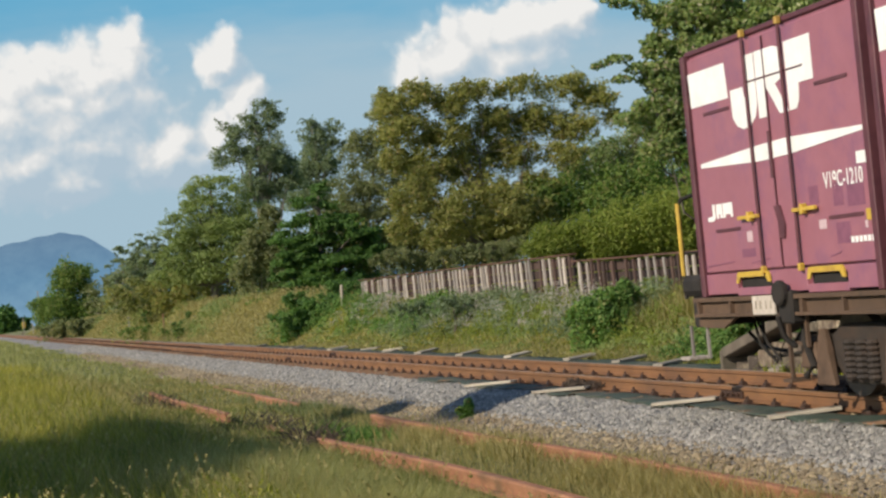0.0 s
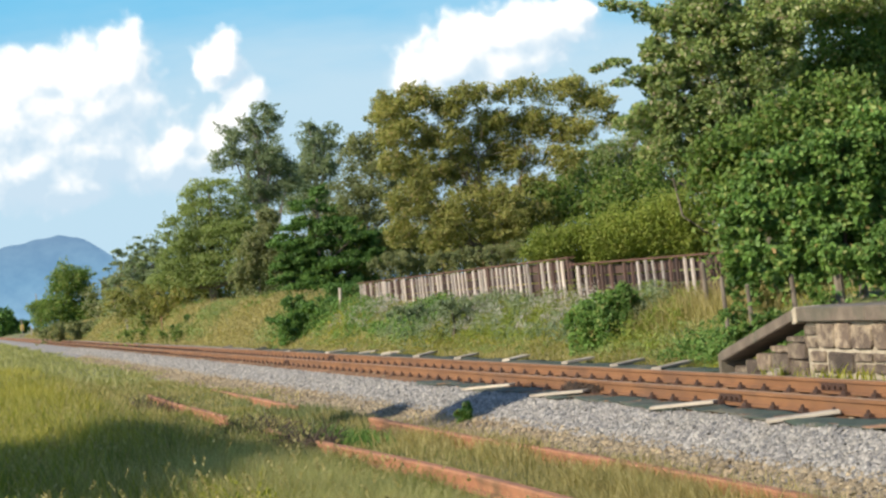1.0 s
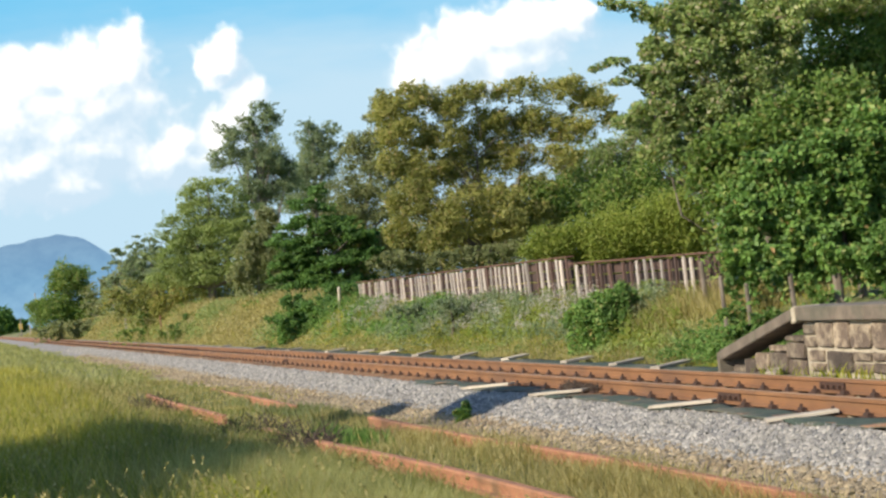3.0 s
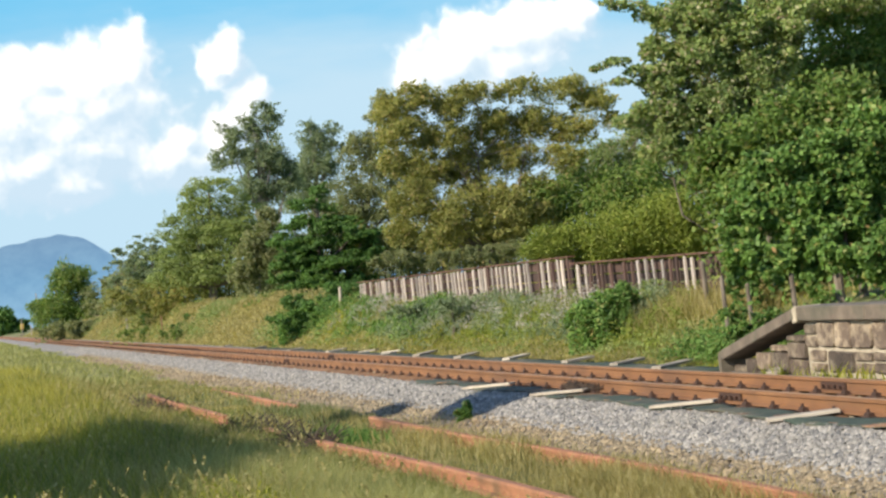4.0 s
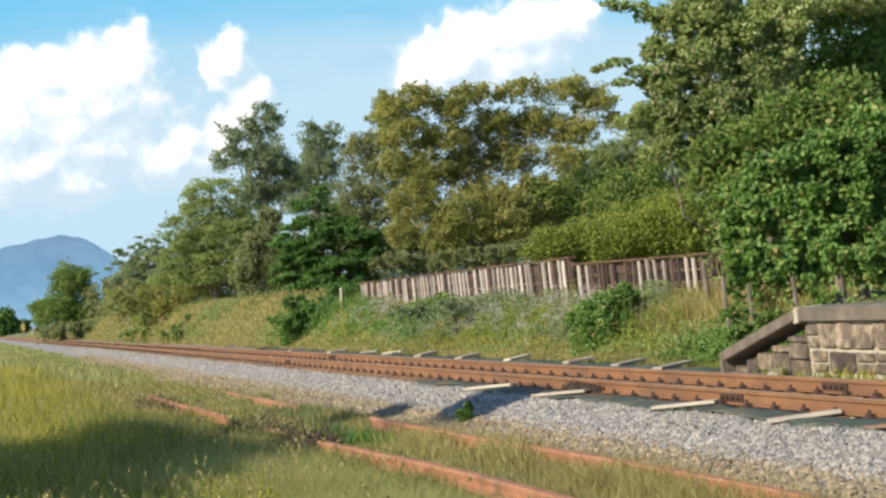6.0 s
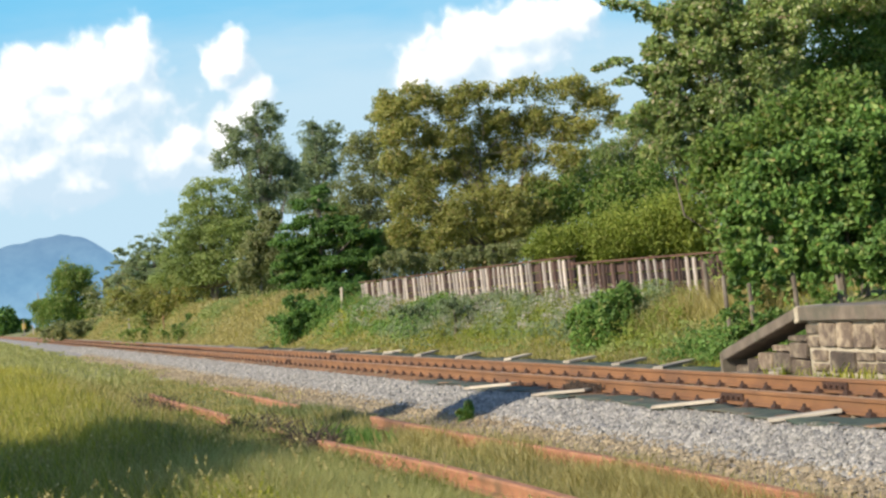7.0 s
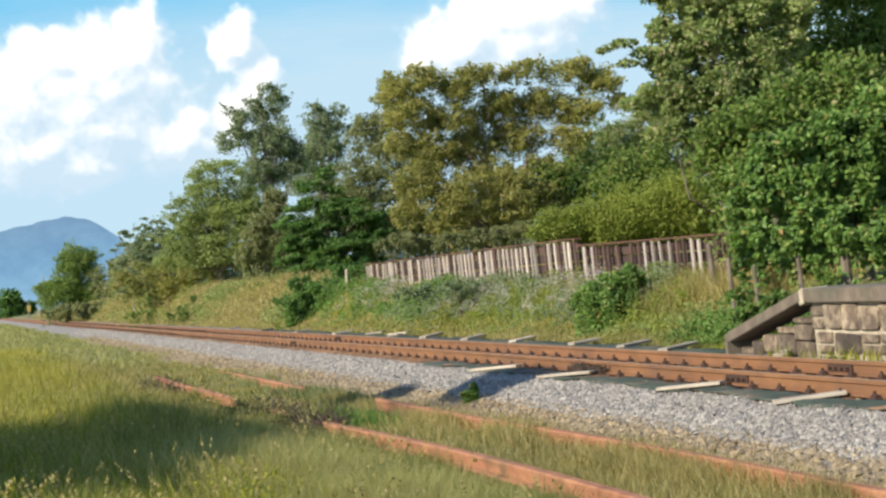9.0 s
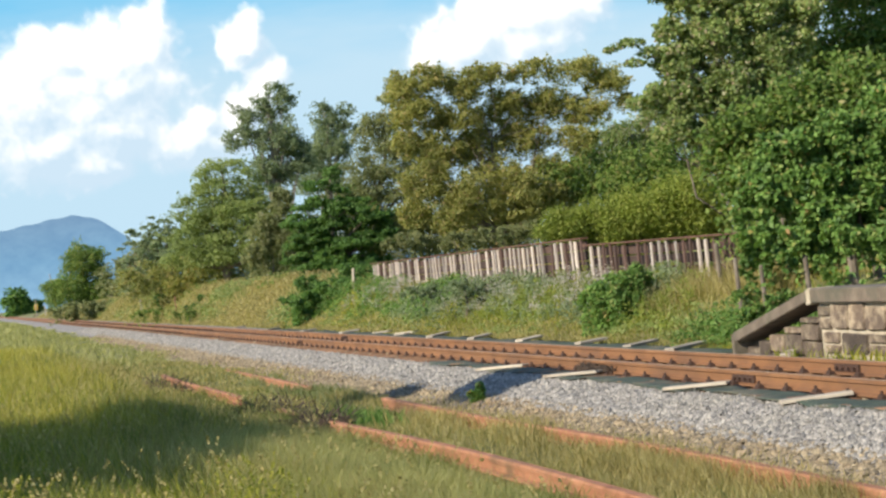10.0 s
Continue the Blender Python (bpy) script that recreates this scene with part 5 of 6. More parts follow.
bush("thicket", "brown scrub and dry stems under the wide tree",
     [(13.7, 57, 2.4, 0.91, 0.73, 0.29), (15.2, 57, 2.3, 1.09, 0.88, 0.29), (16.7, 57, 2.4, 1.09, 0.88, 0.29), (18.0, 57, 2.4, 0.91, 0.73, 0.29)], M["leaf_brush"], 0.076, 160, 116, 57, category="thicket")
bush("leafy_shrub", "green weeds beside the ramp of the platform",
     [(10.8, 24.2, 0.4, 0.31, 0.25, 0.14), (11.2, 24.2, 0.5, 0.27, 0.22, 0.12), (10.7, 24.2, 0.6, 0.23, 0.19, 0.12)], M["leaf_vine"], 0.07, 60, 60, 58)
bush("leafy_shrub", "grey-green flowering weeds below the fence",
     [(11.6, 43, 0.9, 0.83, 0.66, 0.22), (12.7, 43, 0.7, 0.69, 0.55, 0.22), (10.5, 43, 0.9, 0.55, 0.44, 0.19), (13.6, 43, 0.7, 0.55, 0.44, 0.22)], M["leaf_grey"], 0.07, 150, 60, 59)
bush("scrub", "low green scrub along the foot of the bank",
     [(8.7, 95, 0.6, 0.91, 0.73, 0.27), (10.8, 95, 0.4, 1.06, 0.85, 0.27), (12.2, 95, 0.6, 0.79, 0.63, 0.36), (14.0, 95, 0.1, 0.85, 0.68, 0.3), (15.3, 95, 0.5, 0.76, 0.61, 0.49), (16.4, 95, 0.8, 0.91, 0.73, 0.67)], M["leaf_green"], 0.122, 160, 72, 61, category="scrub")
bush("scrub", "low dull scrub on the distant bank",
     [(12.1, 170, 0.7, 2.18, 1.74, 0.76), (9.8, 170, 0.8, 2.18, 1.74, 0.82), (14.4, 170, 0.9, 1.63, 1.31, 0.98), (7.5, 170, 0.8, 1.36, 1.09, 0.49)], M["leaf_brush"], 0.228, 120, 87, 62, category="scrub")

# field grass towards the camera, thinner over the old rails and at the ballast foot
def field(n, x0, x1, y0, y1, keep):
    x, y = scatter(n, x0, x1, y0, y1, 1)
    k = np.random.rand(n) < keep(x, y)
    return x[k], y[k]


x, y = field(90000, -1.2, 6.2, 10.5, 60, lambda x, y: np.clip(0.25 + wave(x, y), 0, 1) * np.interp(x, [-2, 4, 5.5, 6.2], [1, 0.7, 0.5, 0.1]))
tall = np.interp(x, [-1, 2.6, 3.4, 3.8, 6.2], [0.42, 0.34, 0.18, 0.11, 0.09])
grass("field_grass", "tall uncut green and yellow field grass", x, y, tall * (0.6 + 0.8 * wave(x * 2.3, y * 1.4, 1.7)), np.interp(y, [10, 60], [0.006, 0.026]), M["blade_green"], 0.55)
x, y = field(95000, -0.5, 6.3, 10.5, 60, lambda x, y: np.clip(1.3 - wave(x, y), 0, 1) * np.interp(x, [-0.5, 1.8, 2.6, 5, 6.2], [0.15, 0.5, 1, 0.9, 0.25]))
grass("dry_field_grass", "dry straw-coloured grass over the old siding", x, y, np.interp(x, [-1, 2.4, 3.4, 3.8, 6.2], [0.40, 0.36, 0.2, 0.12, 0.11]) * (0.6 + 0.8 * wave(x * 1.9 + 2, y * 1.7, 1.6)), np.interp(y, [10, 60], [0.006, 0.026]), M["blade_dry"], 0.6)
x, y = field(48000, -1.5, 3.2, 12, 70, lambda x, y: np.interp(x, [-2, 1.5, 2.6, 3.2], [1, 0.8, 0.3, 0.05]) * wave(x + 3, y, 0.7))
grass("lush_field_grass", "lush bright green field grass", x, y, np.interp(x, [-1, 2.6, 3.2], [0.5, 0.40, 0.2]), np.interp(y, [10, 70], [0.008, 0.03]), M["blade_lush"], 0.6)
x, y = field(30000, 1.9, 3.95, 10.5, 21, lambda x, y: np.interp(x, [1.9, 2.6, 3.6, 3.95], [0.15, 1, 0.9, 0.4]))
grass("straw_grass", "pale fine straw grass before the disused rail", x, y, np.interp(x, [1.9, 3.0, 3.7, 3.95], [0.42, 0.36, 0.26, 0.16]), np.full(len(x), 0.005), M["blade_pale"], 0.6)
x, y = field(30000, -6, 6.5, 50, 300, lambda x, y: np.ones_like(x))
grass("distant_field_grass", "grass field running along the line into the distance", x, y, np.interp(x, [-6, 3, 5, 6.5], [0.42, 0.36, 0.22, 0.08]), np.interp(y, [50, 300], [0.03, 0.14]), M["blade_pale"], 0.8)
x, y = field(42000, -1.2, 2.6, 24, 75, lambda x, y: np.interp(x, [-1, 1.2, 2.4], [1, 0.9, 0.2]) * wave(x + 1, y, 0.6))
grass("yellow_field_grass", "sunlit yellow field grass", x, y, np.full(len(x), 0.5), np.interp(y, [24, 75], [0.014, 0.045]), M["blade_yellow"], 0.5)
x, y = np.random.normal(4.55, 0.17, 900), np.random.normal(22.6, 0.7, 900)
grass("grass_tuft", "bright green grass tuft between the disused rails", x, y, np.full(900, 0.26), np.full(900, 0.016), M["leaf_vine"], 0.6, kind="", category="grass tuft")
x, y = field(14000, 4.6, 6.2, 10, 26, lambda x, y: np.interp(x, [4.6, 5.5, 5.8, 6.2], [0.8, 1, 0.4, 0.06]) * (0.25 + wave(x * 2, y)))
grass("ballast_grass", "dry grass creeping over the ballast foot", x, y, np.full(len(x), 0.17), np.full(len(x), 0.008), M["blade_dry"], 0.7, np.maximum(land(x, y), bed_height(x)) - 0.02)
x, y = field(13000, 3.5, 4.16, 11, 40, lambda x, y: np.clip(wave(x * 2, y * 2.1) * 2.2 - 0.75, 0, 1))
grass("rail_side_grass", "uneven tufts of grass growing over the disused rail", x, y, np.full(len(x), 0.23), np.interp(y, [11, 40], [0.007, 0.015]), M["blade_green"], 0.6)
x, y = field(15000, 5.05, 5.62, 11, 28, lambda x, y: np.clip(wave(x * 2, y * 1.9 + 2) * 2.2 - 0.55, 0, 1))
grass("rail_side_grass", "thin dry tufts hiding stretches of the disused rail", x, y, np.full(len(x), 0.25), np.interp(y, [11, 28], [0.007, 0.013]), M["blade_dry"], 0.55)
x, y = field(4500, 5.0, 5.75, 23.5, 36, lambda x, y: np.clip(wave(x * 2, y) * 1.6 - 0.2, 0, 1))
grass("shade_grass", "dark green grass at the ballast foot", x, y, np.full(len(x), 0.2), np.full(len(x), 0.015), M["leaf_brush"], 0.5)
x, y = field(4800, 11.5, 13.0, 26.3, 31.0, lambda x, y: wave(x * 2, y))
grass("tall_dry_grass", "tall dry grass at the end of the fence", x, y, np.full(len(x), 0.5), np.full(len(x), 0.012), M["blade_dry"], 0.6)
x, y = field(16000, 10.3, 11.4, 25, 110, lambda x, y: 0.4 + 0.6 * wave(x, y, 0.5))
grass("foot_grass", "short dry grass at the foot of the bank", x, y, np.full(len(x), 0.13), np.interp(y, [25, 110], [0.015, 0.06]), M["blade_dry"], 0.6)
# seed heads standing above the grass
def seed_heads(name, label, x, y, tall, size, material):
    """Thin bent stalks with a nodding ear of small seeds."""
    z = land(x, y)
    h = tall * np.random.uniform(0.75, 1.2, len(x))
    a = np.random.uniform(0, 6.283, len(x))
    lean = h * np.random.uniform(0.1, 0.35, len(x))
    tip = np.stack([x + np.cos(a) * lean, y + np.sin(a) * lean, z + h], 1)
    k = 7
    q = np.linspace(0, 1, k)
    d = np.stack([np.cos(a) * 0.5, np.sin(a) * 0.5, np.full(len(x), 0.75)], 1)
    pts = (tip[:, None] + d[:, None] * (q[None, :, None] - 0.7) * size + np.random.normal(size=(len(x), k, 3)) * size * 0.045).reshape(-1, 3)
    tagged(new(name, leaf_cloud(name, pts, size * 0.36, material, 0.7, 0.6)), label, "grass", kind="stuff")
    grass("seed_stalks", "thin grass stalks", x, y, h * 0.95, np.full(len(x), 0.004), material, 0.3)


x, y = field(1500, -0.4, 4.0, 11, 34, lambda x, y: wave(x, y))
seed_heads("seed_heads", "pale straw-coloured grass seed heads", x, y, np.interp(x, [-1, 3, 4.0], [0.50, 0.40, 0.25]), 0.10, M["blade_dry"])
x, y = field(520, 0.0, 2.3, 13.4, 15.6, lambda x, y: np.clip(wave(x * 1.7, y * 1.3) * 1.6 - 0.3, 0, 1) * np.interp(x, [0, 1.0, 1.4, 2.0, 2.3], [0.25, 0.3, 1, 1, 0.2]))
seed_heads("yellow_seed_heads", "yellow-green foxtail seed heads above the grass", x, y, np.full(len(x), 0.46), 0.085, M["blade_lush"])
# bank grass behind the track
x, y = field(48000, 10.35, 13.2, 19, 68, lambda x, y: np.where((x > 11.2) & (y < 25), 0, 1) * (0.25 + wave(x, y, 0.6)))
grass("bank_grass", "short green grass on the bank behind the track", x, y, np.interp(x, [10.3, 10.8, 11.4, 12.5], [0.05, 0.09, 0.13, 0.16]), np.interp(y, [19, 90], [0.012, 0.045]), M["blade_lush"], 0.8)
x, y = field(40000, 10.35, 14, 25, 330, lambda x, y: np.clip(1.25 - wave(x * 1.6, y, 0.6), 0, 1) * np.interp(y, [20, 60, 70, 330], [0.6, 0.6, 1, 1]))
grass("dry_bank_grass", "dry straw grass along the bank", x, y, np.interp(x, [10.3, 11, 12.5, 14], [0.06, 0.12, 0.2, 0.4]), np.interp(y, [23, 130, 330], [0.012, 0.06, 0.2]), M["blade_dry"], 0.75)
x, y = field(14000, 12.4, 15.5, 62, 260, lambda x, y: 0.3 + 0.7 * wave(x, y, 0.5))
grass("crest_grass", "pale dry grass along the crest of the bank", x, y, np.interp(x, [12.4, 14], [0.3, 0.5]), np.interp(y, [58, 260], [0.03, 0.12]), M["blade_dry"], 0.6)
x, y = field(30000, 10.4, 15, 62, 240, lambda x, y: 0.35 + 0.65 * wave(x * 1.3 + 2, y, 0.45))
grass("straw_bank_grass", "pale straw grass covering the far bank", x, y, np.interp(x, [10.4, 11.2, 13], [0.12, 0.25, 0.42]), np.interp(y, [62, 240], [0.03, 0.11]), M["blade_dry"], 0.8)
x, y = field(5000, 13.25, 15.5, 40, 62, lambda x, y: wave(x, y, 0.8))
grass("hollow_grass", "dry yellow grass behind the fence", x, y, np.full(len(x), 0.45), np.full(len(x), 0.03), M["blade_dry"], 0.6)
x, y = field(9000, 10.0, 11.0, 19, 24, lambda x, y: np.ones_like(x) * 0.6)
x, y = x[y > 22.9], y[y > 22.9]
grass("ramp_weeds", "green weeds at the foot of the platform ramp", x, y, np.full(len(x), 0.16), np.full(len(x), 0.015), M["blade_lush"], 0.6)
x, y = field(700, 9.62, 9.86, 14, 22.5, lambda x, y: np.clip(wave(x, y * 3) * 1.3 - 0.4, 0, 1))
grass("platform_weeds", "small green weeds along the platform foot", x, y, np.full(len(x), 0.2), np.full(len(x), 0.02), M["blade_lush"], 0.7, bed_height(x))
# leafy weeds before the fence
def weeds(name, label, n, x0, x1, y0, y1, tall, leaf, per, material, keep, spread=0.2, lift=0.0):
    """Loose upright plants, each a spray of small leaves round a stalk."""
    x, y = field(n, x0, x1, y0, y1, keep)
    m = len(x)
    h = tall * np.random.uniform(0.5, 1.25, m)
    q = np.random.uniform(0, 1, (m, per)) ** 0.7
    a = np.random.uniform(0, 6.283, (m, per))
    r = spread * (0.35 + 0.65 * np.random.rand(m, per)) * (1.15 - 0.75 * q)
    z = land(x, y)[:, None] + lift + (h[:, None] - lift) * q
    pts = np.stack([x[:, None] + np.cos(a) * r, y[:, None] + np.sin(a) * r * 1.3, z], 2).reshape(-1, 3)
    return tagged(new(name, leaf_cloud(name, pts, leaf, material, 0.7, 0.5)), label, "weeds", kind="stuff")


weeds("green_weeds", "bright green leafy weeds growing up against the fence", 900, 11.2, 12.9, 46, 66, 0.36, 0.075, 46, M["leaf_vine"], lambda x, y: np.interp(x, [11.3, 12.2], [0.4, 1]) * wave(x, y, 0.9))
weeds("low_weeds", "low green weeds at the foot of the bank", 420, 10.8, 12.0, 25, 66, 0.14, 0.06, 30, M["leaf_light"], lambda x, y: np.clip(wave(x, y, 0.7) * 2 - 0.7, 0, 1), 0.3)
weeds("grey_weeds", "grey-green bushy weeds below the fence", 800, 11.3, 12.9, 31, 52, 0.36, 0.06, 50, M["leaf_grey"], lambda x, y: np.interp(x, [11.4, 12.2], [0.5, 1]) * np.clip(wave(x, y, 0.9) * 1.7 - 0.2, 0, 1), 0.22)
weeds("yellow_weeds", "yellow-green weeds beside the leafy shrub", 420, 11.1, 12.8, 28.5, 46, 0.38, 0.06, 42, M["leaf_yellow"], lambda x, y: np.clip(1.3 - wave(x, y, 1.1) * 1.5, 0, 1), 0.2)
weeds("wild_flowers", "pale lilac wild flower heads in front of the fence", 620, 11.4, 12.8, 33, 58, 0.46, 0.04, 30, M["flower"], lambda x, y: np.clip(wave(x, y, 0.8) * 1.9 - 0.7, 0, 1), 0.22, 0.2)
weeds("ramp_weeds", "green leafy weeds beside the platform ramp", 200, 10.35, 11.5, 23.2, 26.5, 0.42, 0.06, 46, M["leaf_vine"], lambda x, y: 0.4 + 0.6 * wave(x, y, 1.5), 0.16)
weeds("crest_weeds", "dull green weeds on the far bank", 1300, 10.9, 14.0, 66, 190, 0.4, 0.11, 26, M["leaf_light"], lambda x, y: np.clip(wave(x, y, 0.35) * 2 - 0.8, 0, 1), 0.6)

weeds("straw_weeds", "tall dry brown weeds on the far bank", 2400, 10.9, 15.0, 64, 230, 0.45, 0.10, 22, M["blade_dry"], lambda x, y: np.clip(1.5 - wave(x, y, 0.35) * 1.8, 0, 1), 0.55)
weeds("dark_weeds", "dark green weeds in the dry grass", 260, 11.0, 14.0, 70, 140, 0.55, 0.13, 40, M["leaf_green"], lambda x, y: np.clip(wave(x, y, 0.5) * 3 - 1.9, 0, 1), 0.55)

# ---- distance ----
def emitter(name, colour_of):
    m = bpy.data.materials.new(name)
    m.use_nodes = True
    t = m.node_tree
    t.nodes.remove(t.nodes["Principled BSDF"])
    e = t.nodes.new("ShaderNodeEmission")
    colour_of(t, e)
    return m, t, e


def hill_haze_colour(t, e):
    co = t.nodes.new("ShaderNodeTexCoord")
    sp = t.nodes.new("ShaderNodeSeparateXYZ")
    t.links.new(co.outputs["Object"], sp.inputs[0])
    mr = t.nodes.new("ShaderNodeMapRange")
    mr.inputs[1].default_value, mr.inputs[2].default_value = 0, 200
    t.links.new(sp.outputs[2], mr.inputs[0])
    # air haze painted as a glowing blue, paler towards the foot
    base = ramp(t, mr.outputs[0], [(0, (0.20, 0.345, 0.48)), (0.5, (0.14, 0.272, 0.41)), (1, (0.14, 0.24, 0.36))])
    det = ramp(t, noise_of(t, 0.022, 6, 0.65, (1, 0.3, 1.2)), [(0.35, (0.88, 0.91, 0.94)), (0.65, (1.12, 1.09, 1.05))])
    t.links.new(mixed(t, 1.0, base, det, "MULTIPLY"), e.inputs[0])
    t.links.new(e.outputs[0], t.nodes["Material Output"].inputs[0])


M["hill"], _, _ = emitter("painted_haze_mountain", hill_haze_colour)
hx = np.linspace(-900, 1500, 161)
hy = np.linspace(4000, 4700, 15)
HX, HY = np.meshgrid(hx, hy)
crest = np.interp(hx, [-900, -400, 0, 108, 162, 206, 245, 284, 325, 373, 520, 760, 1500], [60, 120, 168, 183, 188, 197, 201, 192, 172, 136, 100, 70, 40])
crest = crest * 1.085 + 1.5 * np.sin(hx * 0.11) + 1.2 * np.sin(hx * 0.043 + 1)
HZ = crest[None] * np.sin(np.clip((HY - 4000) / 330, 0, 1) * math.pi / 2) * np.where(HY > 4330, np.clip(1 - (HY - 4330) / 500, 0, 1), 1) - 6
k = (np.arange(14)[:, None] * 161 + np.arange(160)[None]).ravel()
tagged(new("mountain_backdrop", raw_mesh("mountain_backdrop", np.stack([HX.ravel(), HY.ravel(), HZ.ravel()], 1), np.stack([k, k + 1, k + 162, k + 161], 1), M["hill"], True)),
       "blue mountain in the far distance with haze painted into its glowing colour", "mountain", kind="structure")

def cloud_sheet(name, label, lumps, drift, veil, seed, half_w, top, dist=4700.0):
    """A flat far sheet of sky whose procedural mask is a union of billowing lumps (centre and radii in hundreds of metres)."""
    m = bpy.data.materials.new(name)
    m.use_nodes = True
    t = m.node_tree
    t.nodes.remove(t.nodes["Principled BSDF"])
    co = t.nodes.new("ShaderNodeTexCoord")
    sc = t.nodes.new("ShaderNodeVectorMath")
    sc.operation = "SCALE"
    sc.inputs["Scale"].default_value = 0.01
    t.links.new(co.outputs["Object"], sc.inputs[0])

    def noise_at(at, scale, detail, rough, w):
        n = t.nodes.new("ShaderNodeTexNoise")
        n.noise_dimensions = "4D"
        n.inputs["W"].default_value = w + seed
        n.inputs["Scale"].default_value, n.inputs["Detail"].default_value, n.inputs["Roughness"].default_value = scale, detail, rough
        t.links.new(at, n.inputs["Vector"])
        return n

    def vec(op, a, b=None, c=None):
        q = t.nodes.new("ShaderNodeVectorMath")
        q.operation = op
        for s, v in zip(q.inputs, (a, b, c)):
            if isinstance(v, tuple):
                s.default_value = v
            elif v is not None:
                t.links.new(v, s)
        return q

    def math_of(op, a, b, c=None):
        q = t.nodes.new("ShaderNodeMath")
        q.operation = op
        for s, v in zip(q.inputs, (a, b, c)):
            if isinstance(v, (int, float)):
                s.default_value = v
            elif v is not None:
                t.links.new(v, s)
        return q.outputs[0]

    def density(at):
        warp = noise_at(at, 1.1, 3, 0.5, 0.0)
        off = vec("MULTIPLY_ADD", warp.outputs["Color"], (0.8, 0.8, 0), at).outputs[0]
        dens = None
        for u, v, ru, rv in lumps:
            mp = vec("MULTIPLY_ADD", off, (1 / ru, 1 / rv, 0), (-(u + 0.4) / ru, -(v + 0.4) / rv, 0))
            ln = vec("LENGTH", mp.outputs[0])
            d = math_of("SUBTRACT", 1.0, ln.outputs["Value"])
            dens = d if dens is None else math_of("SMOOTH_MAX", dens, d, 0.25)
        vo = t.nodes.new("ShaderNodeTexVoronoi")
        vo.feature = "SMOOTH_F1"
        vo.inputs["Scale"].default_value = 2.2
        t.links.new(off, vo.inputs["Vector"])
        puff = math_of("SUBTRACT", 0.45, vo.outputs["Distance"])
        v2 = t.nodes.new("ShaderNodeTexVoronoi")
        v2.feature = "SMOOTH_F1"
        v2.inputs["Scale"].default_value = 5.5
        t.links.new(off, v2.inputs["Vector"])
        puff = math_of("ADD", math_of("MULTIPLY", puff, 0.55), math_of("MULTIPLY", math_of("SUBTRACT", 0.4, v2.outputs["Distance"]), 0.22))
        fine = math_of("SUBTRACT", noise_at(at, 6.0, 5, 0.6, 3.0).outputs[0], 0.5)
        return math_of("ADD", math_of("ADD", dens, puff), math_of("MULTIPLY", fine, 0.16))

    here = density(sc.outputs[0])
    # density a step towards the sun, to paint sunlit and shaded cloud sides
    lit = density(vec("ADD", sc.outputs[0], (-0.34, 0.36, 0)).outputs[0])
    mask = t.nodes.new("ShaderNodeMapRange")
    mask.interpolation_type = "SMOOTHSTEP"
    mask.inputs[1].default_value, mask.inputs[2].default_value = -0.42, 0.22
    t.links.new(here, mask.inputs[0])
    # thin high veil in level streaks, thicker towards the horizon
    streak = vec("MULTIPLY", sc.outputs[0], (0.22, 1.0, 1.0)).outputs[0]
    sp = t.nodes.new("ShaderNodeSeparateXYZ")
    t.links.new(sc.outputs[0], sp.inputs[0])
    low = t.nodes.new("ShaderNodeMapRange")
    low.interpolation_type = "SMOOTHSTEP"
    low.inputs[1].default_value, low.inputs[2].default_value = 6.6, 3.4
    low.inputs[3].default_value, low.inputs[4].default_value = 0.0, 0.62
    t.links.new(sp.outputs[1], low.inputs[0])
    thin = t.nodes.new("ShaderNodeMapRange")
    thin.interpolation_type = "SMOOTHSTEP"
    thin.inputs[1].default_value, thin.inputs[2].default_value = 0.42, 0.75
    thin.inputs[4].default_value = veil
    t.links.new(math_of("ADD", noise_at(streak, 0.8, 4, 0.55, 7.0).outputs[0], math_of("MULTIPLY", low.outputs[0], 0.6)), thin.inputs[0])
    alpha = math_of("MAXIMUM", mask.outputs[0], math_of("MAXIMUM", thin.outputs[0], veil / 0.75))
    slope = math_of("MULTIPLY_ADD", math_of("SUBTRACT", here, lit), 0.95, 0.5)
    shade = math_of("ADD", slope, math_of("MULTIPLY", math_of("SUBTRACT", noise_at(sc.outputs[0], 0.7, 4, 0.6, 11.0).outputs[0], 0.5), 0.45))
    shade = math_of("MULTIPLY_ADD", math_of("SUBTRACT", sp.outputs[1], 4.9), 0.13, shade)
    halo = t.nodes.new("ShaderNodeMapRange")
    halo.interpolation_type = "SMOOTHSTEP"
    halo.inputs[1].default_value, halo.inputs[2].default_value, halo.inputs[4].default_value = -0.75, 0.25, 0.7
    t.links.new(here, halo.inputs[0])
    alpha = math_of("MAXIMUM", alpha, halo.outputs[0])
    # painted cloud shading: bluish grey where shaded, white where sunlit, all self-glowing
    body = ramp(t, shade, [(0.05, (0.50, 0.63, 0.735)), (0.38, (0.62, 0.715, 0.785)), (0.68, (0.80, 0.83, 0.845)), (1.0, (1.0, 0.99, 0.965))])
    em = t.nodes.new("ShaderNodeEmission")
    em.inputs[1].default_value = 0.84
    up = t.nodes.new("ShaderNodeMapRange")
    up.interpolation_type = "SMOOTHSTEP"
    up.inputs[1].default_value, up.inputs[2].default_value = 5.2, 8.6
    t.links.new(math_of("ADD", sp.outputs[1], math_of("MULTIPLY", math_of("SUBTRACT", noise_at(streak, 0.8, 4, 0.55, 7.0).outputs[0], 0.5), -3.0)), up.inputs[0])
    air = mixed(t, up.outputs[0], (0.44, 0.61, 0.725), (0.15, 0.47, 0.71))      # clear blue above, hazy white below
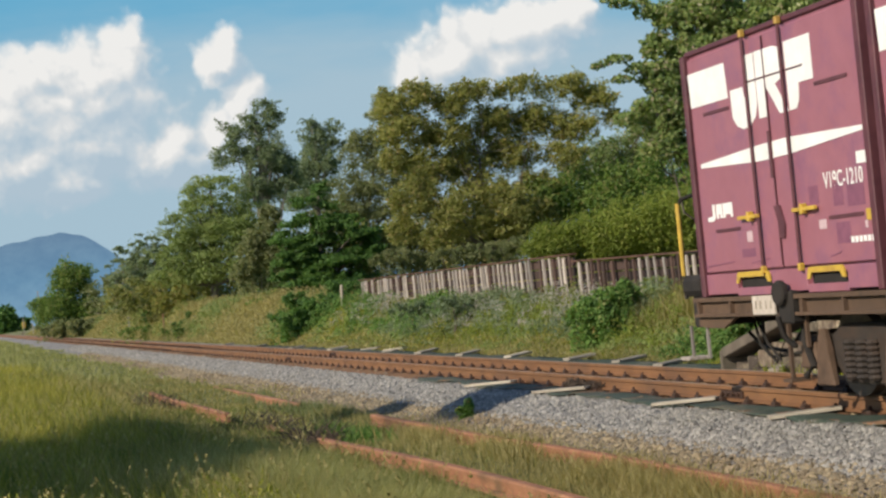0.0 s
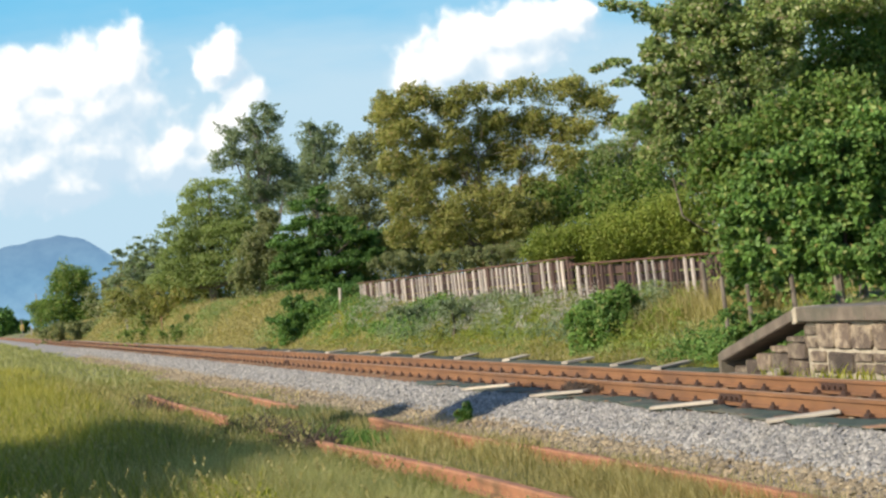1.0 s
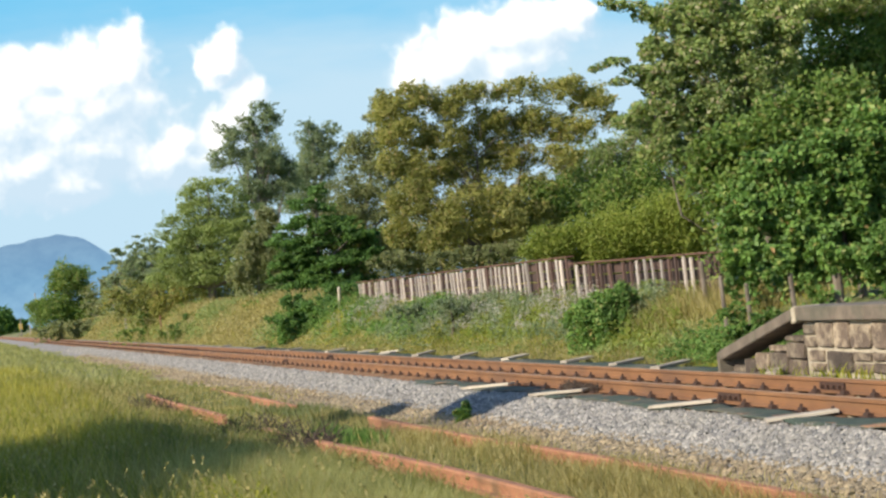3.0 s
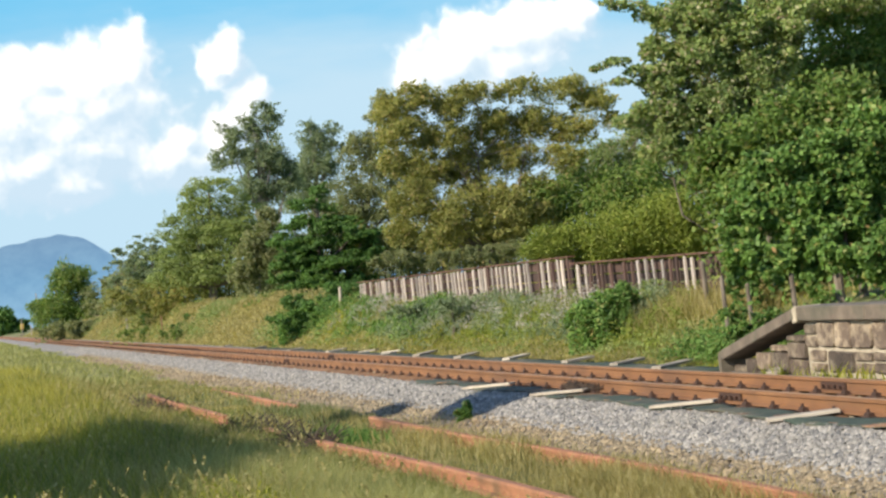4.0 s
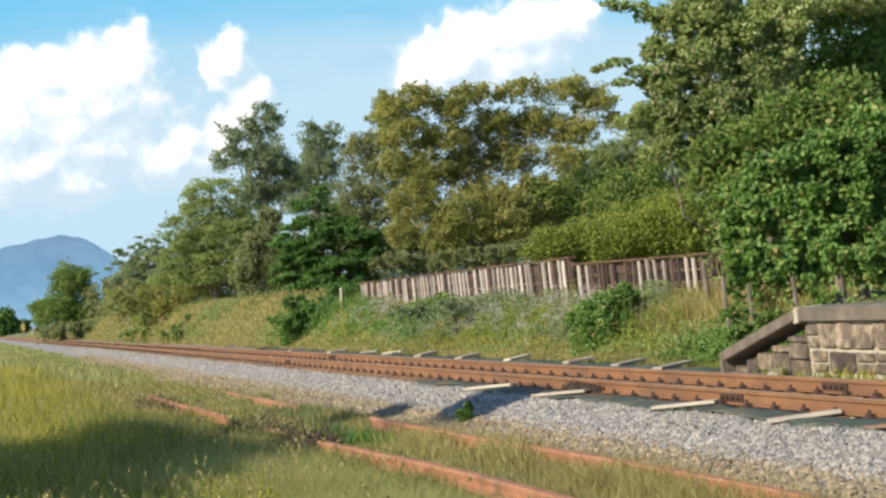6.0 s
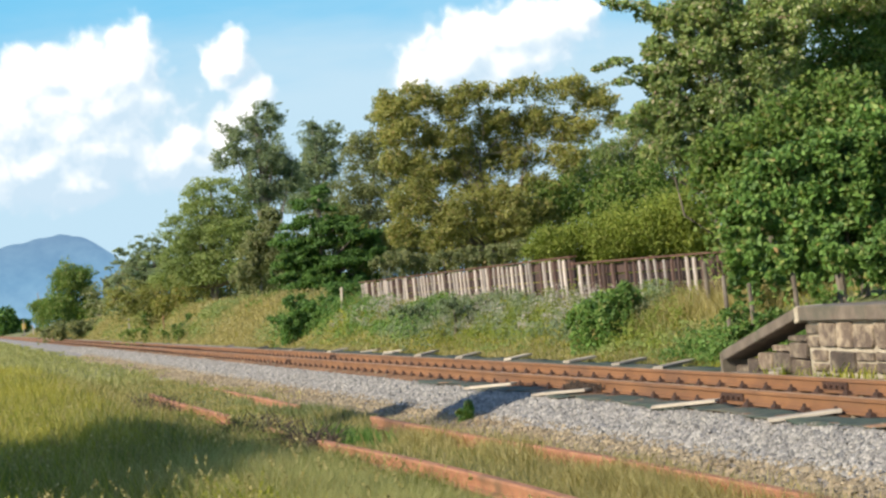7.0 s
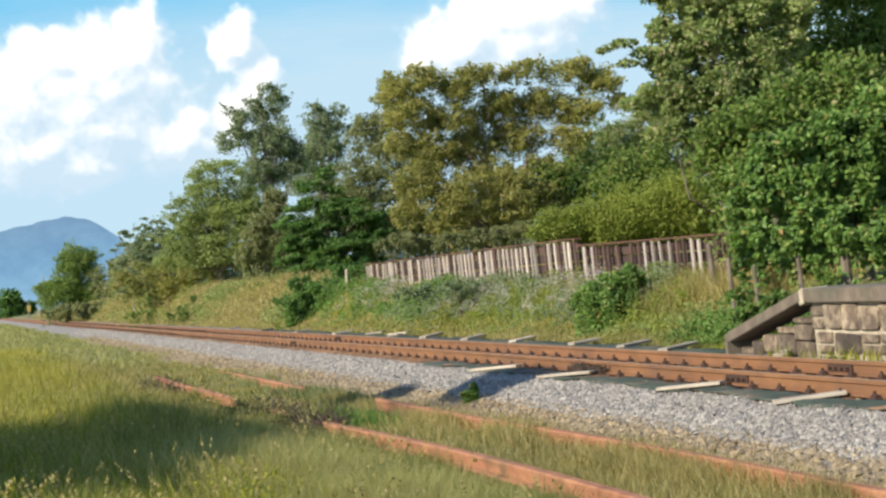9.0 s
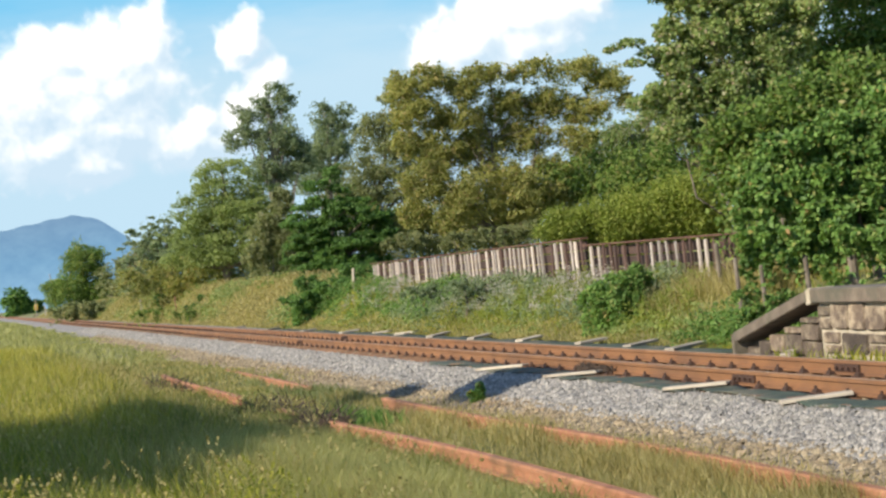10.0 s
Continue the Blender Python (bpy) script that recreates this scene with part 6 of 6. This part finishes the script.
    t.links.new(mixed(t, mask.outputs[0], air, body), em.inputs[0])
    tp = t.nodes.new("ShaderNodeBsdfTransparent")
    mx = t.nodes.new("ShaderNodeMixShader")
    t.links.new(alpha, mx.inputs[0])
    t.links.new(tp.outputs[0], mx.inputs[1])
    t.links.new(em.outputs[0], mx.inputs[2])
    t.links.new(mx.outputs[0], t.nodes["Material Output"].inputs[0])
    bm = bmesh.new()
    v = [bm.verts.new(p) for p in ((-half_w[0], -60, 0), (half_w[1], -60, 0), (half_w[1], top, 0), (-half_w[0], top, 0))]
    bm.faces.new(v)
    ob = piece(name, bm, m, label, "cloud", "structure")
    a = radians(15)
    ob.matrix_world = Matrix.Translation((EYE.x + dist * math.sin(a), EYE.y + dist * math.cos(a), EYE.z)) @ pose(0, 0, 0, 90, 0, -15)
    return ob, drift


LEFT_BANK = [(-9.43, 5.6, 2.18, 1.34), (-7.64, 6.63, 0.67, 1.05), (-9.87, 6.37, 1.45, 0.84), (-8.51, 6.1, 1.38, 1.05), (-10.78, 5.29, 1.74, 1.23), (-10.44, 4.08, 1.74, 0.87), (-10.72, 5.94, 1.02, 0.8), (-6.65, 3.97, 1.6, 0.7), (-6.36, 4.36, 0.44, 0.52), (-4.67, 5.15, 0.55, 0.8), (-5.3, 4.33, 0.73, 0.73), (-4.95, 6.5, 0.36, 0.62), (-5.2, 6.25, 0.6, 0.5), (-5.5, 6.3, 0.4, 0.36), (-9.2, 5.0, 2.3, 1.5), (-8.4, 5.6, 1.4, 1.1), (-9.47, 3.55, 1.31, 0.58), (-8.81, 4.37, 1.6, 0.73)]
RIGHT_CLOUD = [(0.67, 5.67, 1.38, 0.87), (1.75, 6.23, 1.67, 0.78), (2.93, 6.34, 1.28, 0.73), (3.86, 6.57, 0.61, 0.58), (-0.3, 5.5, 0.64, 0.52), (2.13, 5.68, 1.31, 0.65)]
clouds = [cloud_sheet("cloud_bank", "white cumulus cloud bank over the mountain", LEFT_BANK, 2.6, 0.75, 2.0, (1800, 1800), 1500),
          cloud_sheet("cumulus_cloud", "bright white cumulus cloud above the trees", RIGHT_CLOUD, 1.0, 0.0, 5.0, (420, 1500), 1500, 4650.0)]


# ---- what moves ----
train = [wagon()]
boxc = container()
train.append(boxc)
for i in range(1, 5):
    train.append(copy_thing(boxc, Matrix.Identity(4)))
SPEED = 21.3


def motions():
    for i, ob in enumerate(train):
        off = 0.0 if i == 0 else -(i - 1) * 3.85
        up = 0.0 if i == 0 else 0.99
        walk(ob, [(t, pose(XC, 16.995 + off - SPEED * t, up)) for t in (0, 0.5, 1, 2, 4, 6, 8, 10)])
    for ob, drift in clouds:
        m = ob.matrix_world.copy()
        side = m.to_3x3() @ Vector((1, 0, 0))
        walk(ob, [(t, Matrix.Translation(side * drift * (t - 4.5)) @ m) for t in (0, 5, 10)])


motions()
